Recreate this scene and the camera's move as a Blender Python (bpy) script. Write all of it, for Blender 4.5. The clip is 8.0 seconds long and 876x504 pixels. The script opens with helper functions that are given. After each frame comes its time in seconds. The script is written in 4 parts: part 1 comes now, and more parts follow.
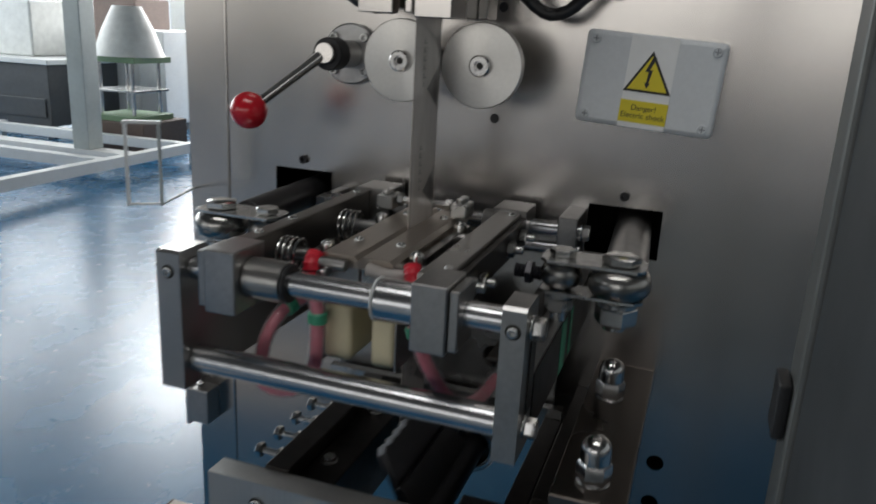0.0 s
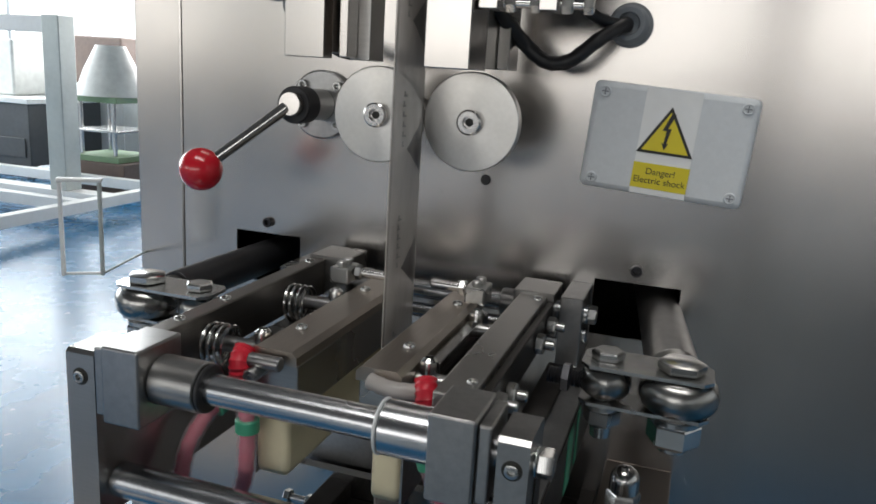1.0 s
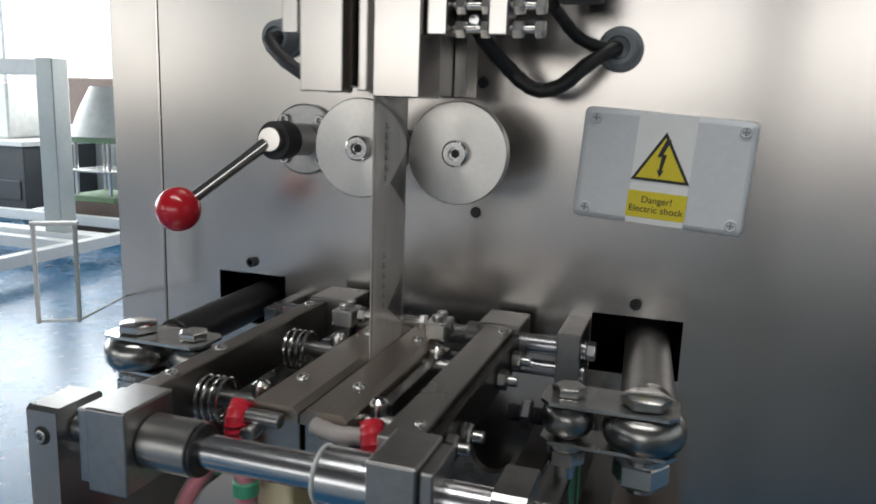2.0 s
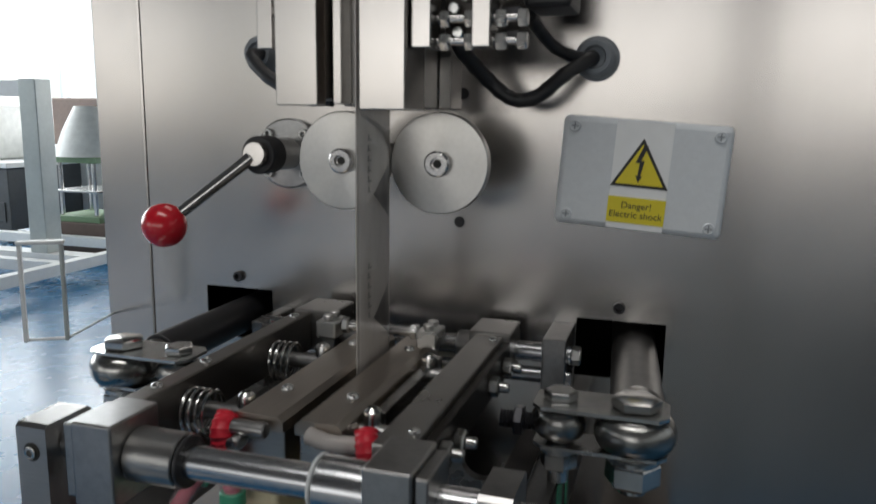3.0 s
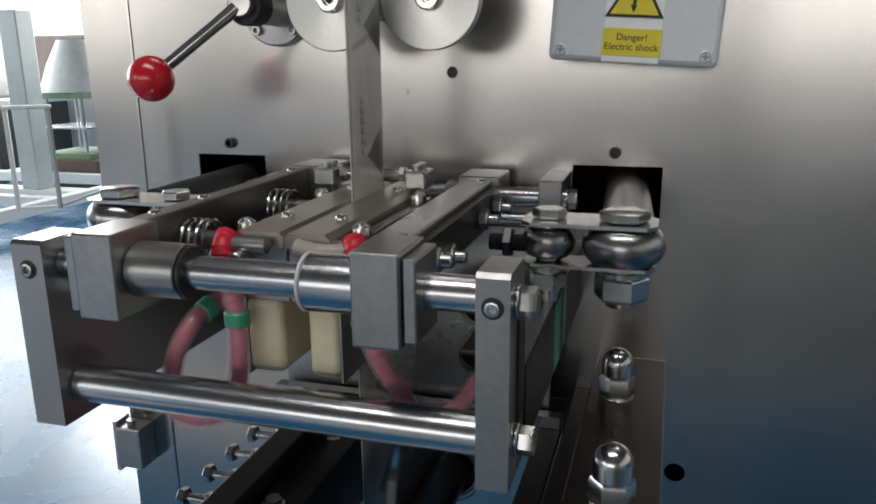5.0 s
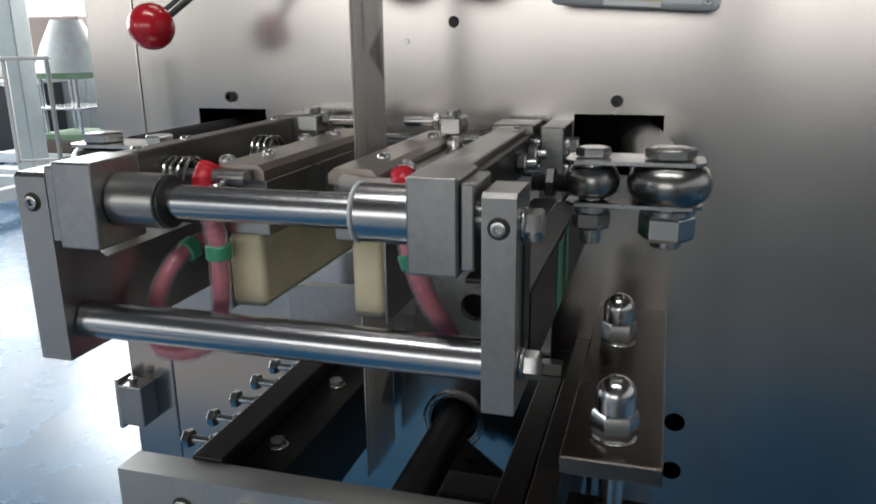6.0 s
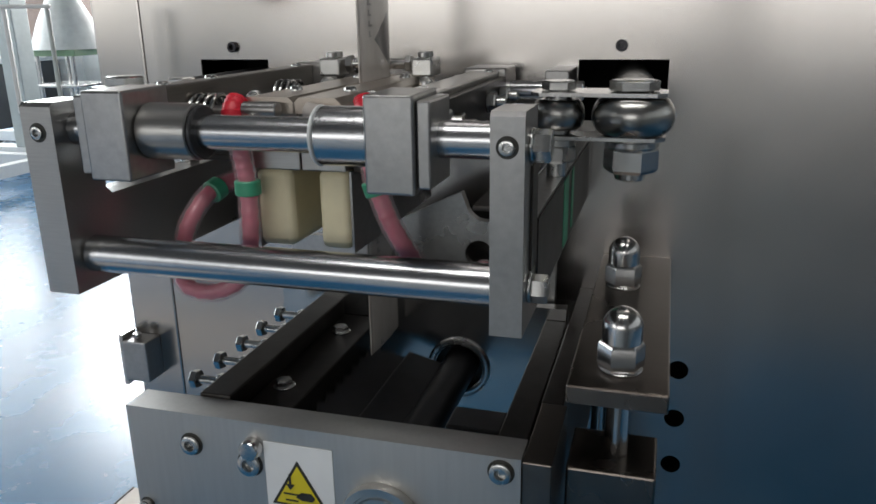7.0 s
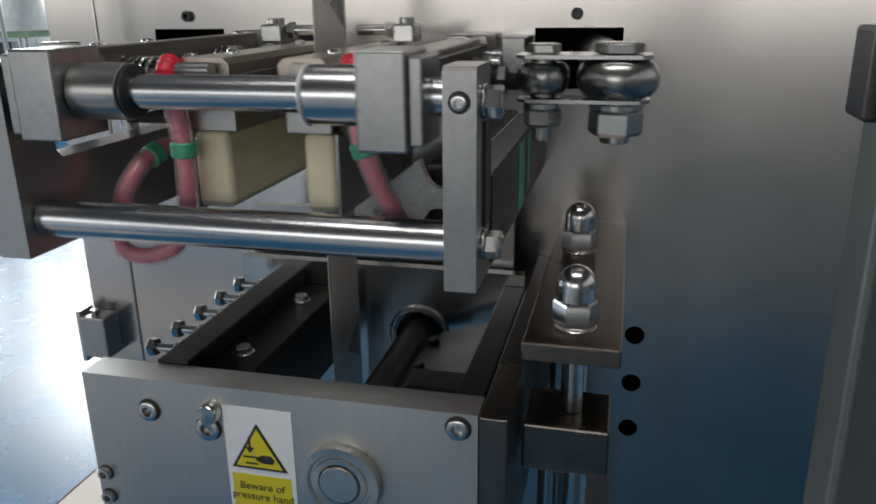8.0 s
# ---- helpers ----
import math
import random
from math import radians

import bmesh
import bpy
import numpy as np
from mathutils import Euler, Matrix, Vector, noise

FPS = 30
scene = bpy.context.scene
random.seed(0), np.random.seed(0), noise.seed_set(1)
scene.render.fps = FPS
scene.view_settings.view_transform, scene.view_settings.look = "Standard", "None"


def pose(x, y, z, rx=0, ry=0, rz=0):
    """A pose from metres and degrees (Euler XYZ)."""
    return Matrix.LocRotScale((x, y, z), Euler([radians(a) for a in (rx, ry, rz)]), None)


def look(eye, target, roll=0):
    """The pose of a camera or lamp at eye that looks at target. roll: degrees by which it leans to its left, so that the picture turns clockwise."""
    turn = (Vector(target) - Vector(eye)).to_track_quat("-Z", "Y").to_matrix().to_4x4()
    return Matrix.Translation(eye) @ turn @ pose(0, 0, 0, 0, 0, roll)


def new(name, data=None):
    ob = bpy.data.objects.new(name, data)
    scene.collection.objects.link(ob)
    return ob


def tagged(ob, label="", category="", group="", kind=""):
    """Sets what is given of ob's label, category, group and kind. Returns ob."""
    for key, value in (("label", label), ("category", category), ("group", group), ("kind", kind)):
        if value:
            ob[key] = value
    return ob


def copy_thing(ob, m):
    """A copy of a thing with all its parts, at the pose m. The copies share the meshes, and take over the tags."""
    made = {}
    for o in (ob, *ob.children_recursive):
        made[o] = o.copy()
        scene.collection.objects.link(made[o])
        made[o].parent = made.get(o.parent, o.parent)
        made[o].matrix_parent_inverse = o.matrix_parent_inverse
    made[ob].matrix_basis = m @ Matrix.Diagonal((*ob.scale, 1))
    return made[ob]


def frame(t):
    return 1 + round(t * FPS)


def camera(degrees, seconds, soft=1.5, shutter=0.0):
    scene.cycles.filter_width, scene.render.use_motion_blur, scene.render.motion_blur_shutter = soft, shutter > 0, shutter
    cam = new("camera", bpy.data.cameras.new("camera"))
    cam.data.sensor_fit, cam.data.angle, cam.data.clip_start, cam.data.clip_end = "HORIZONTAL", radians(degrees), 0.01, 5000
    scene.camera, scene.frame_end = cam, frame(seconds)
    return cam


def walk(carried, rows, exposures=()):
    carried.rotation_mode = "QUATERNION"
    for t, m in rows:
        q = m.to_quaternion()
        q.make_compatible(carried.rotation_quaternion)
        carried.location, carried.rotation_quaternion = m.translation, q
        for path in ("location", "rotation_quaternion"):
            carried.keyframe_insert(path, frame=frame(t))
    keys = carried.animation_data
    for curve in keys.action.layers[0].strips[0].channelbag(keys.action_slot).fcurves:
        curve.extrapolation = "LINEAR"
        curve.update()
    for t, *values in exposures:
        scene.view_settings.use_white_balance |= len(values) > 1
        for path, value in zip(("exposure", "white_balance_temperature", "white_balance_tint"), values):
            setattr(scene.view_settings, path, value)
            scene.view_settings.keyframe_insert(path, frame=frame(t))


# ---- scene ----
cam = camera(59.3, 8.0, soft=1.6, shutter=0.5)
PATH = [
    (0, (0.568, -1.025, 1.202), (-0.048, 0.793, 0.641), 3.0),
    (0.5, (0.547, -0.927, 1.206), (-0.021, 0.923, 0.703), 3.7),
    (1, (0.523, -0.881, 1.21), (-0.076, 0.97, 0.749), 3.5),
    (1.5, (0.512, -0.852, 1.198), (-0.095, 1.002, 0.759), 3.0),
    (1.7, (0.516, -0.841, 1.201), (-0.096, 1.017, 0.786), 2.5),
    (2.8, (0.527, -0.848, 1.22), (-0.054, 1.035, 0.878), 1.0),
    (3, (0.529, -0.85, 1.207), (-0.052, 1.031, 0.857), 0.8),
    (3.5, (0.53, -0.848, 1.18), (-0.063, 1.021, 0.789), 0.5),
    (4, (0.531, -0.852, 1.149), (-0.053, 1.009, 0.706), -0.1),
    (4.5, (0.534, -0.86, 1.127), (-0.037, 0.996, 0.648), -0.6),
    (5.8, (0.533, -0.872, 1.078), (-0.014, 0.977, 0.547), -0.5),
    (6, (0.531, -0.877, 1.07), (-0.018, 0.969, 0.531), -0.7),
    (6.5, (0.53, -0.888, 1.048), (-0.006, 0.951, 0.473), -0.7),
    (7, (0.528, -0.889, 1.033), (-0.016, 0.944, 0.448), -0.9),
    (7.5, (0.531, -0.895, 1.023), (0.019, 0.944, 0.428), -0.9),
    (8, (0.538, -0.897, 1.016), (0.081, 0.948, 0.393), -0.7),
]
walk(cam, [(t, look(eye, target, roll)) for t, eye, target, roll in PATH], exposures=[(0.0, -0.68), (0.25, -0.34), (0.5, -0.02), (1.5, -0.08), (2.3, -0.08), (2.7, -0.26), (3.0, -0.45), (3.5, -0.40), (4.2, -0.06), (5.0, 0.0), (6.0, 0.05), (8.0, 0.05)])

# ---- light ----
world = bpy.data.worlds.new("sky")
scene.world = world
world.use_nodes = True
wn = world.node_tree
sky = wn.nodes.new("ShaderNodeTexSky")
sky.sky_type, sky.sun_disc = "NISHITA", False
sky.sun_elevation, sky.sun_rotation = radians(40), radians(250)
wn.nodes["Background"].inputs["Strength"].default_value = 0.12
wn.links.new(sky.outputs[0], wn.nodes["Background"].inputs["Color"])


def window_light(name, eye, target, width, height, power, colour=(1.0, 0.98, 0.955)):
    lamp = bpy.data.lights.new(name, "AREA")
    lamp.shape, lamp.size, lamp.size_y, lamp.energy, lamp.color = "RECTANGLE", width, height, power, colour
    ob = new(name, lamp)
    ob.matrix_world = look(eye, target)
    return ob


window_light("window_light_left", (-7.9, 4.4, 2.2), (0, 4.4, 2.15), 8.2, 2.5, 480, (0.93, 0.98, 1.0))
window_light("window_light_far", (-3.5, 8.9, 2.0), (-3.5, 0, 1.95), 7.6, 2.1, 950)
window_light("window_light_front", (0.0, -11.9, 2.3), (0.0, 0, 2.3), 11.9, 2.2, 228, (1.0, 0.96, 0.92))
# unseen fill from the southwest, added to lighten fronts and reflections on the left
window_light("fill_light_southwest", (-7.9, -8.6, 2.3), (0, -8.6, 2.3), 5.6, 2.2, 85, (1.0, 0.97, 0.94))

# unseen overhead fill, added to brighten the tops and the floor in front
window_light("overhead_fill_light", (0.4, -1.3, 3.84), (0.4, -1.299, 0), 2.4, 0.5, 42, (1.0, 0.98, 0.95))
# unseen lamp, added to throw the white glare onto the left floor
window_light("floor_glare_light", (-6.4, 7.6, 3.98), (-6.4, 7.601, 0), 1.7, 1.7, 330, (0.94, 0.985, 1.0))


# ---- materials ----
def material(name, colour, rough=0.5, metal=0.0, spread=0.12, grain=60.0, stretch=(1, 1, 1), bump=0.05, stain=0.0, coat=0.0, rough_spread=0.1):
    m = bpy.data.materials.new(name)
    m.use_nodes = True
    nt = m.node_tree
    b = nt.nodes["Principled BSDF"]
    tc = nt.nodes.new("ShaderNodeTexCoord")
    mp = nt.nodes.new("ShaderNodeMapping")
    mp.inputs["Scale"].default_value = stretch
    nt.links.new(tc.outputs["Object"], mp.inputs["Vector"])
    fine = nt.nodes.new("ShaderNodeTexNoise")
    fine.inputs["Scale"].default_value, fine.inputs["Detail"].default_value = grain, 4.0
    nt.links.new(mp.outputs[0], fine.inputs["Vector"])
    broad = nt.nodes.new("ShaderNodeTexNoise")
    broad.inputs["Scale"].default_value, broad.inputs["Detail"].default_value = 7.0, 5.0
    nt.links.new(tc.outputs["Object"], broad.inputs["Vector"])
    add = nt.nodes.new("ShaderNodeMath")
    add.operation = "ADD"
    nt.links.new(fine.outputs["Fac"], add.inputs[0])
    nt.links.new(broad.outputs["Fac"], add.inputs[1])
    ramp = nt.nodes.new("ShaderNodeMapRange")
    ramp.clamp = False
    ramp.inputs["From Min"].default_value, ramp.inputs["From Max"].default_value = 0.6, 1.4
    ramp.inputs["To Min"].default_value, ramp.inputs["To Max"].default_value = 1 - spread - stain, 1 + spread
    nt.links.new(add.outputs[0], ramp.inputs["Value"])
    mul = nt.nodes.new("ShaderNodeVectorMath")
    mul.operation = "SCALE"
    mul.inputs[0].default_value = colour
    nt.links.new(ramp.outputs[0], mul.inputs["Scale"])
    nt.links.new(mul.outputs[0], b.inputs["Base Color"])
    rr = nt.nodes.new("ShaderNodeMapRange")
    rr.clamp = False
    rr.inputs["From Min"].default_value, rr.inputs["From Max"].default_value = 0.2, 0.8
    rr.inputs["To Min"].default_value, rr.inputs["To Max"].default_value = max(0.02, rough - rough_spread), rough + rough_spread
    nt.links.new(broad.outputs["Fac"], rr.inputs["Value"])
    nt.links.new(rr.outputs[0], b.inputs["Roughness"])
    b.inputs["Metallic"].default_value = metal
    b.inputs["Coat Weight"].default_value = coat
    if bump:
        bp = nt.nodes.new("ShaderNodeBump")
        bp.inputs["Strength"].default_value, bp.inputs["Distance"].default_value = bump, 0.002
        nt.links.new(fine.outputs["Fac"], bp.inputs["Height"])
        nt.links.new(bp.outputs[0], b.inputs["Normal"])
    return m


M = {
    "panel": material("brushed_stainless_sheet", (0.54, 0.515, 0.495), 0.235, 1.0, 0.022, 22, (8, 8, 0.25), 0.0, 0.03, rough_spread=0.035),
    "ground": material("ground_steel_plate", (0.54, 0.535, 0.52), 0.45, 1.0, 0.03, 30, (8, 8, 0.5), 0.0, 0.07, rough_spread=0.12),
    "polished": material("polished_steel_plate", (0.55, 0.545, 0.53), 0.20, 1.0, 0.05, 30, (20, 20, 1), 0.01, 0.06, rough_spread=0.05),
    "satin": material("satin_steel", (0.42, 0.415, 0.41), 0.31, 1.0, 0.09, 160, (1, 1, 1), 0.05, 0.10, rough_spread=0.10),
    "brushed": material("brushed_steel_bar", (0.42, 0.41, 0.395), 0.30, 1.0, 0.08, 40, (1, 30, 30), 0.05, 0.06),
    "disc": material("turned_steel", (0.60, 0.59, 0.57), 0.30, 1.0, 0.05, 200, (1, 1, 1), 0.03),
    "chrome": material("polished_chrome", (0.58, 0.57, 0.56), 0.20, 1.0, 0.04, 80, (1, 1, 1), 0.0, rough_spread=0.05),
    "tinted": material("heat_tinted_steel", (0.50, 0.445, 0.39), 0.34, 1.0, 0.08, 40, (30, 1, 30), 0.04, 0.06),
    # brown-dark base colour stands in for the dark surroundings this steel mirrors
    "brown_reflect": material("steel_with_brown_reflection", (0.20, 0.172, 0.152), 0.30, 1.0, 0.10, 60, (1, 20, 1), 0.05, 0.08),
    "eye": material("rod_end_steel", (0.40, 0.395, 0.38), 0.27, 1.0, 0.12, 40, (1, 1, 1), 0.06, 0.1, rough_spread=0.06),
    "rod": material("ground_steel_rod", (0.57, 0.575, 0.59), 0.24, 1.0, 0.04, 60, (2, 60, 60), 0.03, rough_spread=0.05),
    "bolt": material("zinc_plated_steel", (0.55, 0.55, 0.54), 0.25, 1.0, 0.1, 90, (1, 1, 1), 0.05),
    # dark oiled parts, and added sheets whose dark colour stands for shade
    "oily_shade": material("dark_oiled_and_shaded_steel", (0.042, 0.037, 0.034), 0.36, 0.7, 0.25, 60, (1, 1, 1), 0.08, 0.2),
    "black": material("black_plastic", (0.02, 0.02, 0.022), 0.42, 0.0, 0.2, 90, (1, 1, 1), 0.05),
    # near-black base colour stands in for the shade inside the cabinet
    "inside_shade": material("interior_shade", (0.02, 0.02, 0.02), 0.9, 0.0, 0.2, 30, (1, 1, 1), 0.0),
    "blackrod": material("blackened_steel", (0.045, 0.045, 0.05), 0.35, 0.6, 0.2, 60, (1, 1, 1), 0.05),
    "red": material("red_phenolic", (0.55, 0.012, 0.025), 0.22, 0.0, 0.06, 40, (1, 1, 1), 0.0, coat=0.4),
    "redtape": material("red_tape", (0.60, 0.015, 0.035), 0.4, 0.0, 0.12, 120, (1, 1, 1), 0.2),
    "pink": material("pink_wire_sleeve", (0.70, 0.12, 0.20), 0.35, 0.0, 0.25, 70, (1, 1, 1), 0.25, 0.1, coat=0.3),
    "green": material("green_tape", (0.06, 0.34, 0.2), 0.4, 0.0, 0.15, 90, (1, 1, 1), 0.15),
    "cream": material("cream_insulation", (0.80, 0.72, 0.49), 0.5, 0.0, 0.08, 35, (1, 1, 1), 0.06, 0.08),
    "greybox": material("grey_abs", (0.68, 0.71, 0.735), 0.45, 0.0, 0.05, 200, (1, 1, 1), 0.08),
    "white": material("white_label", (0.86, 0.87, 0.87), 0.4, 0.0, 0.04, 60, (1, 1, 1), 0.0),
    "yellow": material("yellow_label", (0.75, 0.62, 0.02), 0.4, 0.0, 0.05, 60, (1, 1, 1), 0.0),
    # black of the print, and of marks that stand for shade in recesses
    "ink_and_shade": material("black_ink_and_shade", (0.025, 0.025, 0.02), 0.5, 0.0, 0.1, 60, (1, 1, 1), 0.0),
    "greyink": material("grey_print", (0.16, 0.15, 0.145), 0.5, 0.0, 0.1, 90, (1, 1, 1), 0.0),
    "rubber": material("grey_rubber", (0.24, 0.26, 0.28), 0.55, 0.0, 0.1, 70, (1, 1, 1), 0.05),
    "floor": material("blue_epoxy_floor", (0.013, 0.145, 0.31), 0.27, 0.0, 0.05, 3, (1, 1, 1), 0.004, 0.08, coat=0.0, rough_spread=0.03),
    "wall": material("white_wall_paint", (0.74, 0.75, 0.74), 0.7, 0.0, 0.05, 20, (1, 1, 1), 0.05),
    "dark_band": material("dark_band_paint", (0.05, 0.05, 0.052), 0.6, 0.0, 0.1, 20, (1, 1, 1), 0.05),
    # grey of the added low wall that the front panel mirrors
    "blocker": material("grey_green_blocker_paint", (0.23, 0.25, 0.255), 0.55, 0.0, 0.1, 20, (1, 1, 1), 0.05),
    "ceiling": material("ceiling_paint", (0.045, 0.044, 0.042), 0.8, 0.0, 0.06, 20, (1, 1, 1), 0.05),
    "frame": material("white_frame_paint", (0.72, 0.74, 0.74), 0.45, 0.0, 0.06, 30, (1, 1, 1), 0.03),
    "greypost": material("grey_painted_post", (0.42, 0.46, 0.45), 0.4, 0.2, 0.08, 30, (1, 1, 1), 0.03),
    "guardpaint": material("dark_grey_painted_steel", (0.15, 0.155, 0.15), 0.4, 0.2, 0.08, 30, (1, 1, 1), 0.03),
    "gunmetal": material("worn_gunmetal_bar", (0.40, 0.39, 0.38), 0.36, 1.0, 0.12, 60, (1, 1, 1), 0.05, 0.1),
    "pale": material("pale_beige_laminate", (0.62, 0.56, 0.50), 0.45, 0.0, 0.06, 40, (1, 12, 1), 0.04, 0.06),
    "greywhite": material("grey_white_enamel", (0.74, 0.76, 0.74), 0.45, 0.0, 0.08, 20, (1, 1, 1), 0.04, 0.08),
    "armsteel": material("dull_grey_steel_bar", (0.24, 0.225, 0.21), 0.38, 1.0, 0.10, 40, (30, 1, 30), 0.05, 0.10),
    "brown": material("brown_carton", (0.12, 0.088, 0.075), 0.8, 0.0, 0.15, 30, (1, 1, 1), 0.1),
    "greenp": material("green_paint", (0.13, 0.22, 0.12), 0.5, 0.0, 0.1, 30, (1, 1, 1), 0.05),
    "darkm": material("dark_machine_paint", (0.07, 0.075, 0.08), 0.45, 0.2, 0.15, 30, (1, 1, 1), 0.05),
}


def turned(name, colour, rough, axis):
    """Lathe-turned steel whose sheen follows circles round an axis."""
    m = material(name, colour, rough, 1.0, 0.05, 200, (1, 1, 1), 0.02, 0.03)
    nt = m.node_tree
    tan = nt.nodes.new("ShaderNodeTangent")
    tan.direction_type, tan.axis = "RADIAL", axis
    b = nt.nodes["Principled BSDF"]
    b.inputs["Anisotropic"].default_value = 0.65
    nt.links.new(tan.outputs[0], b.inputs["Tangent"])
    return m


M["turned"] = turned("circular_turned_steel", (0.58, 0.565, 0.54), 0.30, "Y")


def see_through(name, colour, amount, rough):
    m = material(name, colour, rough, 0.0, 0.15, 50, (1, 1, 0.3), 0.3)
    nt = m.node_tree
    b, out = nt.nodes["Principled BSDF"], nt.nodes["Material Output"]
    tr = nt.nodes.new("ShaderNodeBsdfTransparent")
    mix = nt.nodes.new("ShaderNodeMixShader")
    mix.inputs[0].default_value = amount
    nt.links.new(b.outputs[0], mix.inputs[1])
    nt.links.new(tr.outputs[0], mix.inputs[2])
    nt.links.new(mix.outputs[0], out.inputs["Surface"])
    return m


M["film"] = see_through("clear_plastic_film", (0.56, 0.52, 0.49), 0.32, 0.2)
M["sleeve"] = see_through("clear_sleeve_plastic", (0.75, 0.58, 0.60), 0.74, 0.12)
M["glass"] = see_through("window_glass", (0.85, 0.9, 0.92), 0.85, 0.03)
M["mark"] = see_through("grey_film_print", (0.09, 0.085, 0.085), 0.25, 0.3)


M["floor"].node_tree.nodes["Principled BSDF"].inputs["Specular IOR Level"].default_value = 0.95


# ---- shapes ----
def sub(a, b):
    return (a[0] - b[0], a[1] - b[1], a[2] - b[2])


def box(x0, x1, y0, y1, z0, z1, bevel=0.0012, seg=2):
    bm = bmesh.new()
    bmesh.ops.create_cube(bm, size=1.0, matrix=Matrix.Translation(((x0 + x1) / 2, (y0 + y1) / 2, (z0 + z1) / 2)) @ Matrix.Diagonal((x1 - x0, y1 - y0, z1 - z0, 1)))
    if bevel:
        bmesh.ops.bevel(bm, geom=bm.edges[:], offset=min(bevel, 0.3 * min(x1 - x0, y1 - y0, z1 - z0)), segments=seg, affect="EDGES", profile=0.5)
    return bm


def lathe(profile, origin, axis, seg=32, turn=0.0):
    """Turns a profile of (radius, height) pairs round an axis."""
    bm = bmesh.new()
    frame_of = Vector(axis).normalized().to_track_quat("Z", "Y").to_matrix().to_4x4()
    m = Matrix.Translation(origin) @ frame_of
    rings = []
    for r, h in profile:
        if r < 1e-6:
            rings.append([bm.verts.new(m @ Vector((0, 0, h)))])
        else:
            rings.append([bm.verts.new(m @ Vector((r * math.cos(turn + 2 * math.pi * k / seg), r * math.sin(turn + 2 * math.pi * k / seg), h))) for k in range(seg)])
    for a, b in zip(rings, rings[1:]):
        for k in range(seg):
            j = (k + 1) % seg
            if len(a) == 1 and len(b) == 1:
                continue
            if len(a) == 1:
                bm.faces.new((a[0], b[k], b[j]))
            elif len(b) == 1:
                bm.faces.new((a[k], a[j], b[0]))
            else:
                bm.faces.new((a[k], a[j], b[j], b[k]))
    bmesh.ops.recalc_face_normals(bm, faces=bm.faces[:])
    return bm


def rod(p0, p1, r, seg=28, chamfer=0.001):
    d = (Vector(p1) - Vector(p0)).length
    c = min(chamfer, 0.3 * r, 0.3 * d)
    return lathe([(0, 0), (r - c, 0), (r, c), (r, d - c), (r - c, d), (0, d)], p0, sub(p1, p0), seg)


def hexagon(p, axis, r, h, turn=0.2):
    """A hexagonal head or nut with chamfered corners."""
    return lathe([(0, 0), (r * 0.93, 0), (r, h * 0.1), (r, h * 0.85), (r * 0.88, h), (0, h)], p, axis, 6, turn)


def joined(*bms):
    me = bpy.data.meshes.new("joining")
    out = bmesh.new()
    for b in bms:
        b.to_mesh(me)
        out.from_mesh(me)
        b.free()
    bpy.data.meshes.remove(me)
    return out


def smooth_path(points, steps=10):
    p = [Vector(q) for q in points]
    p = [2 * p[0] - p[1]] + p + [2 * p[-1] - p[-2]]
    out = []
    for a, b, c, d in zip(p, p[1:], p[2:], p[3:]):
        for k in range(steps):
            t = k / steps
            out.append(0.5 * (2 * b + (c - a) * t + (2 * a - 5 * b + 4 * c - d) * t * t + (3 * b - a - 3 * c + d) * t ** 3))
    out.append(p[-2])
    return out


def tube(points, r, seg=12, steps=10, ripple=0.0, period=2):
    path = smooth_path(points, steps)
    bm = bmesh.new()
    side = Vector((0.3, 0.5, 0.81)).normalized()
    rings = []
    for k, q in enumerate(path):
        ahead = (path[min(k + 1, len(path) - 1)] - path[max(k - 1, 0)]).normalized()
        side = (side - ahead * side.dot(ahead)).normalized()
        up = ahead.cross(side)
        rad = r * (1 + (ripple if k % period == 0 else -ripple))
        rings.append([bm.verts.new(q + rad * (math.cos(2 * math.pi * j / seg) * side + math.sin(2 * math.pi * j / seg) * up)) for j in range(seg)])
    for a, b in zip(rings, rings[1:]):
        for j in range(seg):
            bm.faces.new((a[j], a[(j + 1) % seg], b[(j + 1) % seg], b[j]))
    bm.faces.new(rings[0][::-1])
    bm.faces.new(rings[-1])
    bmesh.ops.recalc_face_normals(bm, faces=bm.faces[:])
    return bm


def circle(cx, cz, r, n=24, a0=0.0, a1=360.0):
    full = abs(a1 - a0) >= 360
    return [(cx + r * math.cos(radians(a0 + (a1 - a0) * k / (n if full else n - 1))), cz + r * math.sin(radians(a0 + (a1 - a0) * k / (n if full else n - 1)))) for k in range(n)]


def rect(x0, x1, z0, z1):
    return [(x0, z0), (x1, z0), (x1, z1), (x0, z1)]


def plate(outline, holes, y0, y1):
    """A flat plate in the x-z plane with openings that go through it."""
    bm = bmesh.new()
    edges = []
    for loop in [outline] + list(holes):
        vs = [bm.verts.new((x, y0, z)) for x, z in loop]
        edges += [bm.edges.new((vs[k], vs[(k + 1) % len(vs)])) for k in range(len(vs))]
    bmesh.ops.triangle_fill(bm, edges=edges, use_beauty=True)
    ret = bmesh.ops.extrude_face_region(bm, geom=bm.faces[:])
    bmesh.ops.translate(bm, vec=(0, y1 - y0, 0), verts=[v for v in ret["geom"] if isinstance(v, bmesh.types.BMVert)])
    bmesh.ops.recalc_face_normals(bm, faces=bm.faces[:])
    return bm


def thing(name, label, category, at=(0, 0, 0), group="", kind=""):
    ob = new(name)
    ob.location = at
    ob.empty_display_size = 0.05
    ob["base"] = list(at)
    return tagged(ob, label, category, group, kind)


